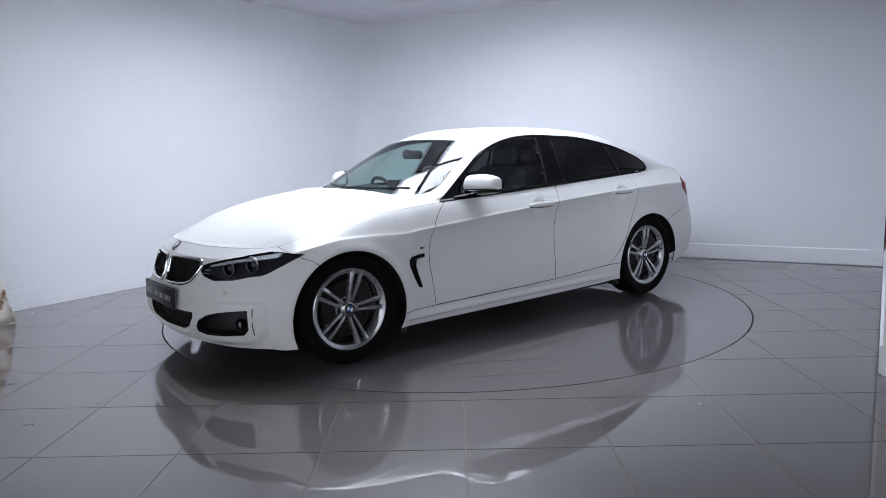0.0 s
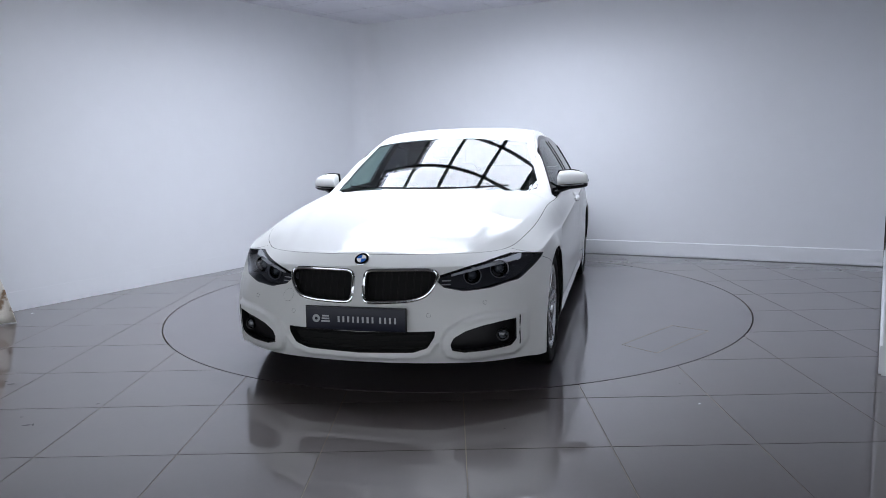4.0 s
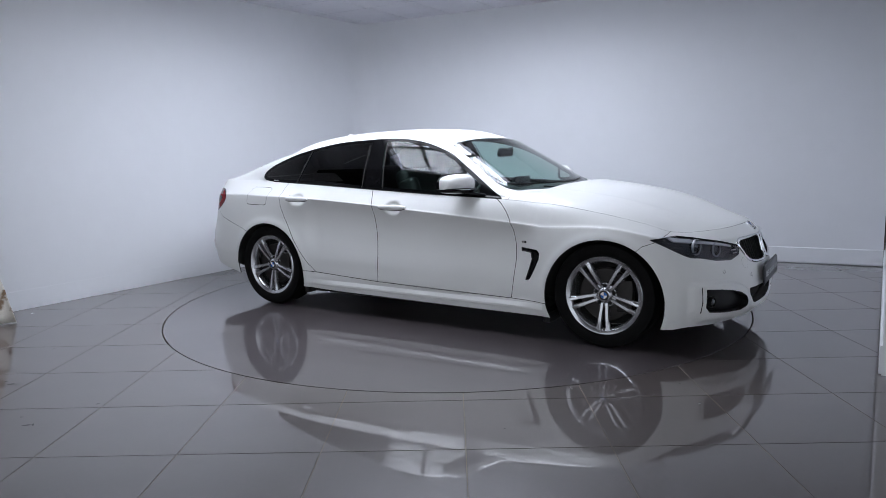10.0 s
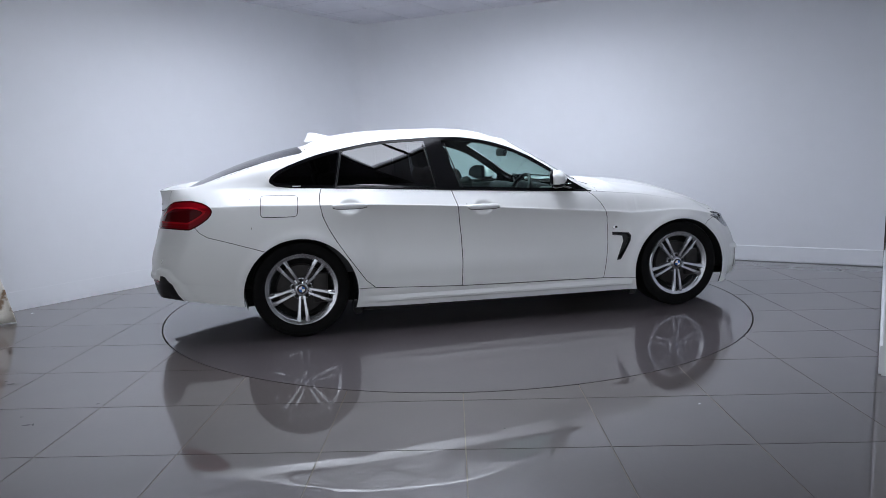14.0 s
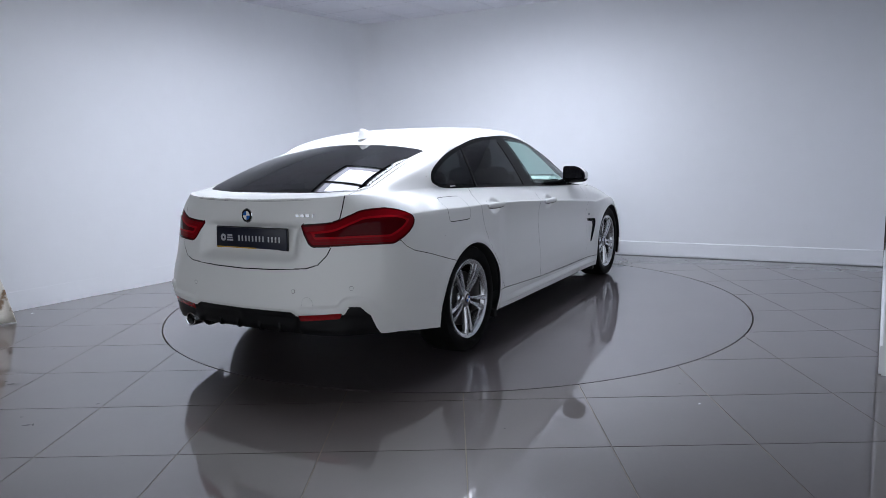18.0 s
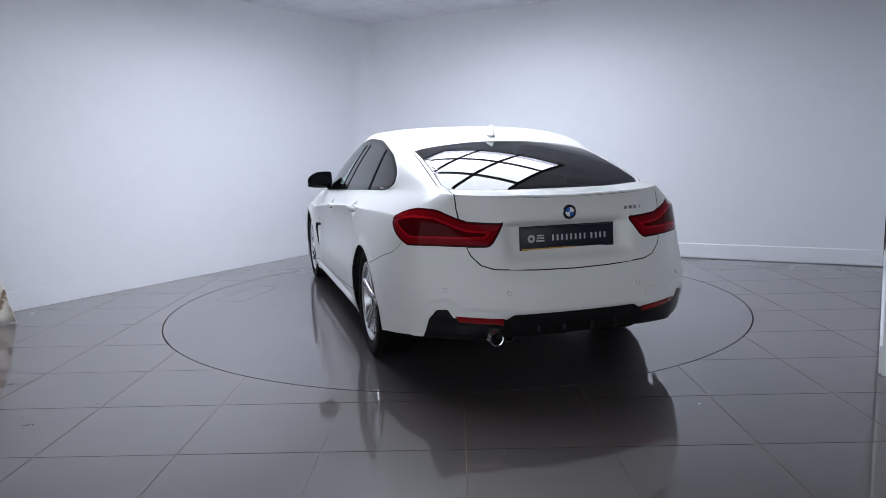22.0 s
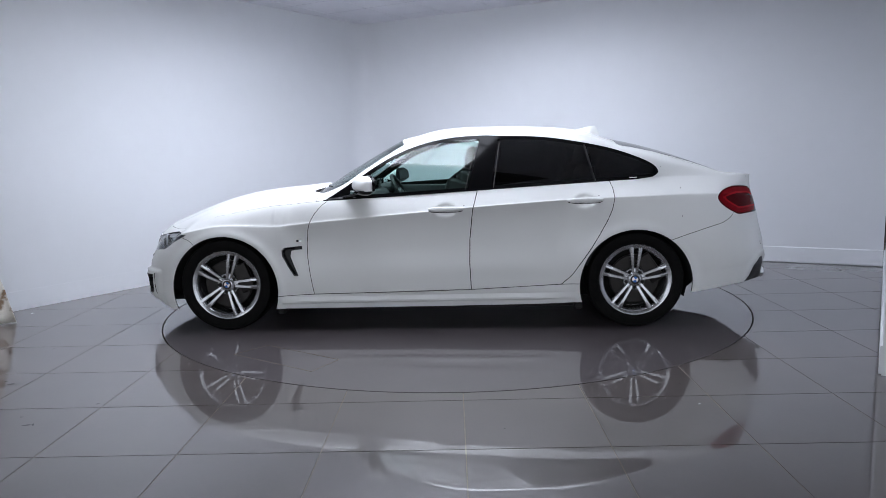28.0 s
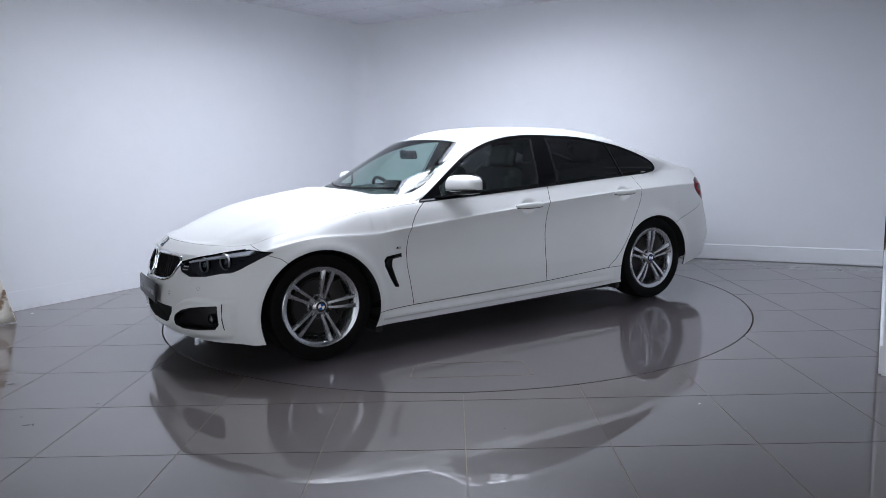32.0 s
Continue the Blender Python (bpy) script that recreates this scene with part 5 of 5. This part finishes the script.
for y0, y1 in ((.52, -.08), (-.05, -.62)):
    pts, arm = [], []
    for t in np.linspace(0, 1, 10):
        y = y0 + (y1 - y0) * t
        p, n = at_top(.84 - .19 * (abs(y) / .7) ** 2 - .03, y)
        pts.append(p + n * .002)
        if t <= .6:
            q, n = at_top(.90 - .19 * (abs(y) / .7) ** 2 - .06 * t / .6, y)
            arm.append(q + n * .001)
    cpart("wiper_blade", tube(pts, .005, 6), M_BLACK)
    cpart("wiper_arm", tube(arm, .006, 6), M_BLACK)

# ---- cabin ----
cpart("dashboard", box((.46, 1.36, .26), pose(.60, 0, .775, 0, 8, 0), .07, 4), M_DASH, "dark padded dashboard")
cpart("instrument_hood", box((.16, .36, .09), pose(.44, -.36, .905, 0, 12, 0), .035, 4), M_DASH)
cpart("centre_screen", box((.02, .24, .10), pose(.45, 0, .955, 0, -12, 0), .008), M_GLOSSBLACK)
bm = bmesh.new()
RING = pose(.30, -.36, .855, 0, -62, 0)
add_tube(bm, [RING @ Vector((.178 * math.cos(a), .178 * math.sin(a), 0)) for a in (2 * math.pi * k / 36 for k in range(36))], .0145, 8, True)
sw = cpart("steering_wheel", bm, M_LEATHER, "dark leather steering wheel")
part("wheel_hub", lathe([(0, .02), (.055, .015), (.07, -.01), (.05, -.05)], 24, "z", RING), M_DASH, sw)
for a in (0, 90, 180):
    part("wheel_spoke", box((.12, .028, .012), RING @ pose(0, 0, 0, 0, 0, a + 90) @ pose(.115, 0, -.005), .004), M_DASH, sw)
part("steering_column", tube([RING @ Vector((0, 0, -.03)), RING @ Vector((0, 0, -.3))], .04, 10), M_DASH, sw)


def seat(x, y):
    e = new("seat")
    e.parent = car
    e["label"] = "black leather seat with headrest"
    e.matrix_basis = OFF @ Matrix.Translation((x, y, 0))
    part("seat_cushion", box((.50, .50, .16), pose(.10, 0, .50, 0, -6, 0), .055, 4), M_LEATHER, e)
    part("backrest", box((.14, .48, .58), pose(-.22, 0, .80, 0, -18, 0), .055, 4), M_LEATHER, e)
    for s in (1, -1):
        part("bolster", box((.16, .09, .48), pose(-.17, s * .215, .78, 0, -18, 0), .035, 3), M_LEATHER, e)
    part("headrest", box((.10, .26, .17), pose(-.335, 0, 1.155, 0, -14, 0), .045, 4), M_LEATHER, e)
    for s in (1, -1):
        part("headrest_post", tube([(-.315, s * .06, 1.03), (-.33, s * .06, 1.10)], .006, 6), M_CHROME, e)


seat(0.02, .37)
seat(0.02, -.37)
seat(-.86, .33)
seat(-.86, -.33)
p, n = at_top(.30, 0)
cpart("rear_view_mirror", box((.03, .24, .065), pose(.30, 0, p.z - .075, 0, 10, 0), .02, 3), M_BLACK)
cpart("mirror_stem", tube([(.36, 0, p.z - .04), (.31, 0, p.z - .06)], .012, 8), M_BLACK)
cpart("parcel_shelf", box((.55, 1.10, .03), pose(-1.62, 0, .96), .01), M_DASH)
for sg in (1, -1):
    for x, ln in ((.16, .95), (-.80, .85)):
        cpart("door_card", box((ln, .05, .50), pose(x, sg * .80, .66), .02), M_DASH)
cpart("roof_lining", box((1.00, .80, .02), pose(-.50, 0, 1.300), .01), M_DASH)


# ---- loose things at the edges of the place ----
curtain = thing("dust_sheet", "stained cream cloth curtain hanging to the floor beside the wall", "curtain", m=pose(-3.315, -.53, 0))
for f in range(3):
    bm = bmesh.new()
    rows = []
    for i in range(22):
        z = .006 + 1.25 * i / 21
        row = []
        for j in range(18):
            u = f * .20 + .20 * j / 17
            x = -.30 * z - u * .95
            y = -u * .55 + .028 * math.sin(u * 34 + 2.1 * math.sin(z * 3)) * (1 - .4 * z) - .05 * z + .02 * noise.noise((u * 6, z * 5, f))
            row.append(bm.verts.new((x, y, z)))
        rows.append(row)
    for a, b in zip(rows[:-1], rows[1:]):
        for k in range(17):
            bm.faces.new((a[k], a[k + 1], b[k + 1], b[k]))
    ob = part("cloth_fold", bm, M_CLOTH, curtain, auto=80)
    md = ob.modifiers.new("thickness", "SOLIDIFY")
    md.thickness = 0.004


def scuff(x, y, sx, sy, a, material=M_SCUFF, label="small dark scuff on the floor tile", nm="floor_scuff"):
    bm = bmesh.new()
    n = 12
    rnd = random.Random(int(x * 1000 + y * 77))
    v = [bm.verts.new((sx * math.cos(2 * math.pi * k / n) * rnd.uniform(.45, 1.1), sy * math.sin(2 * math.pi * k / n) * rnd.uniform(.45, 1.1), .0012)) for k in range(n)]
    c = bm.verts.new((0, 0, .002))
    for k in range(n):
        bm.faces.new((v[k], v[(k + 1) % n], c))
    ob = part(nm, bm, material, None, smooth=False)
    ob.matrix_basis = pose(x, y, 0, 0, 0, a)
    return tagged(ob, label, "mark", "marks on the floor")


for x, y, sx, sy, a in ((-2.46, -1.97, .022, .010, 20), (-2.52, -1.92, .012, .008, 0), (-2.01, -2.575, .030, .009, 10), (-1.985, -2.57, .008, .024, 30), (-2.10, -2.47, .010, .006, 0),
                        (-1.81, -2.31, .012, .008, 40), (-2.62, -1.27, .014, .008, 10), (2.73, 1.69, .05, .02, -25), (1.145, -2.184, .008, .006, 0), (.205, -2.72, .007, .005, 0)):
    scuff(x, y, sx, sy, a)
scuff(-3.395, -.199, .018, .014, 0, M_BADGEWHITE, "small white crumb on the tiles by the wall", "crumb")
scuff(1.148, -2.468, .010, .004, 30, M_BADGEWHITE, "tiny pale fleck on the floor tile", "crumb")

# ---- floor tiles ----
GAP = 0.0046


def tile_mesh(w, h):
    bm = bmesh.new()
    pr = [(-w / 2, -h / 2), (w / 2, -h / 2), (w / 2, h / 2), (-w / 2, h / 2)]
    up = [bm.verts.new((x, y, 0)) for x, y in pr]
    lo = [bm.verts.new((x, y, -.006)) for x, y in pr]
    bm.faces.new(up)
    for k in range(4):
        bm.faces.new((lo[k], lo[(k + 1) % 4], up[(k + 1) % 4], up[k]))
    me = bpy.data.meshes.new("tile")
    bm.to_mesh(me)
    bm.free()
    me.materials.append(M_TILE)
    return me


FULL = tile_mesh(PX - GAP, PY - GAP)
R_HOLE = R_DISC + .005


def cut_tile(x0, y0, x1, y1):
    """A tile with the turntable's round edge cut out of it."""
    n = 8
    bm = bmesh.new()
    xs, ys = np.linspace(x0, x1, n + 1), np.linspace(y0, y1, n + 1)
    for i in range(n):
        for j in range(n):
            quad = [(xs[i], ys[j]), (xs[i + 1], ys[j]), (xs[i + 1], ys[j + 1]), (xs[i], ys[j + 1])]
            out = []
            for k in range(4):
                a, b = quad[k], quad[(k + 1) % 4]
                ra, rb = math.hypot(*a) - R_HOLE, math.hypot(*b) - R_HOLE
                if ra >= 0:
                    out.append(a)
                if ra * rb < 0:
                    f = ra / (ra - rb)
                    out.append((a[0] + (b[0] - a[0]) * f, a[1] + (b[1] - a[1]) * f))
            if len(out) >= 3:
                bm.faces.new([bm.verts.new((x, y, 0)) for x, y in out])
    bmesh.ops.remove_doubles(bm, verts=bm.verts, dist=1e-5)
    edges = [e for e in bm.edges if e.is_boundary]
    q = bmesh.ops.extrude_edge_only(bm, edges=edges)
    for v in q["geom"]:
        if isinstance(v, bmesh.types.BMVert):
            v.co.z = -.006
    return bm


for i in range(-12, 13):
    for j in range(-10, 12):
        x0, y0 = TX0 + i * PX, TY0 + j * PY
        x1, y1 = x0 + PX, y0 + PY
        cx, cy = (x0 + x1) / 2, (y0 + y1) / 2
        mid_ = Vector((cx, cy, 0))
        if not (-7.6 < cx < 7.6 and -9.0 < cy < 5.6):
            continue
        if (mid_ - CORNER).dot(NA_OUT) > .55 or (mid_ - CORNER).dot(NB_OUT) > .55:
            continue
        rs = [math.hypot(x, y) for x in (x0, x1) for y in (y0, y1)]
        nearest = math.hypot(max(x0, min(0, x1)), max(y0, min(0, y1)))
        if max(rs) < R_HOLE:
            continue
        g = GAP / 2
        if nearest > R_HOLE:
            ob = new("tile", FULL)
            ob.parent = FLOOR
            ob.location = (cx, cy, random.uniform(-.0004, .0))
        else:
            bm = cut_tile(x0 + g, y0 + g, x1 - g, y1 - g)
            if len(bm.faces) < 2:
                bm.free()
                continue
            part("tile", bm, M_TILE, FLOOR, smooth=False)


# ---- turntable ----
turntable = thing("turntable", "dark grey flush round turntable set into the tiled floor", "turntable")
part("turntable_top", lathe([(0, 0.0), (R_DISC - .005, 0.0), (R_DISC - .004, -.001), (R_DISC - .004, -.05), (0, -.05)], 160, axis="z"), M_DISC, turntable, auto=20)

# access hatch let into the turntable
HA = [(.620, 1.665), (.730, 1.890), (1.300, 1.545), (1.150, 1.345)]
for k in range(4):
    a, b = Vector((*HA[k], .0006)), Vector((*HA[(k + 1) % 4], .0006))
    d = b - a
    part("hatch_joint", box((d.length, .004, .0012), Matrix.Translation((a + b) / 2) @ pose(0, 0, 0, 0, 0, math.degrees(math.atan2(d.y, d.x)))), M_GROUT, turntable, smooth=False)


# ---- movement ----
def motions():
    turn = [(0, 218.95), (0.5, 219.35), (1.0, 221.8), (1.5, 226.0), (2.0, 231.6), (2.5, 237.6), (3.0, 243.7), (4.0, 256.0), (5.0, 268.4), (6.0, 280.2), (7.0, 292.4), (8.0, 304.6), (9.0, 316.6),
            (11.0, 339.9), (13.0, 363.2), (15.0, 386.4), (17.0, 409.6), (19.0, 432.7), (21.0, 456.0), (23.0, 479.3), (25.0, 502.5), (27.0, 525.6), (28.0, 537.2), (29.0, 548.8), (30.0, 560.3), (30.5, 565.8), (31.0, 570.3),
            (31.5, 572.4), (32.0, 572.8)]
    rows = [(t, pose(0, 0, 0, 0, 0, a)) for t, a in turn]
    walk(turntable, rows)
    walk(car, rows)


motions()
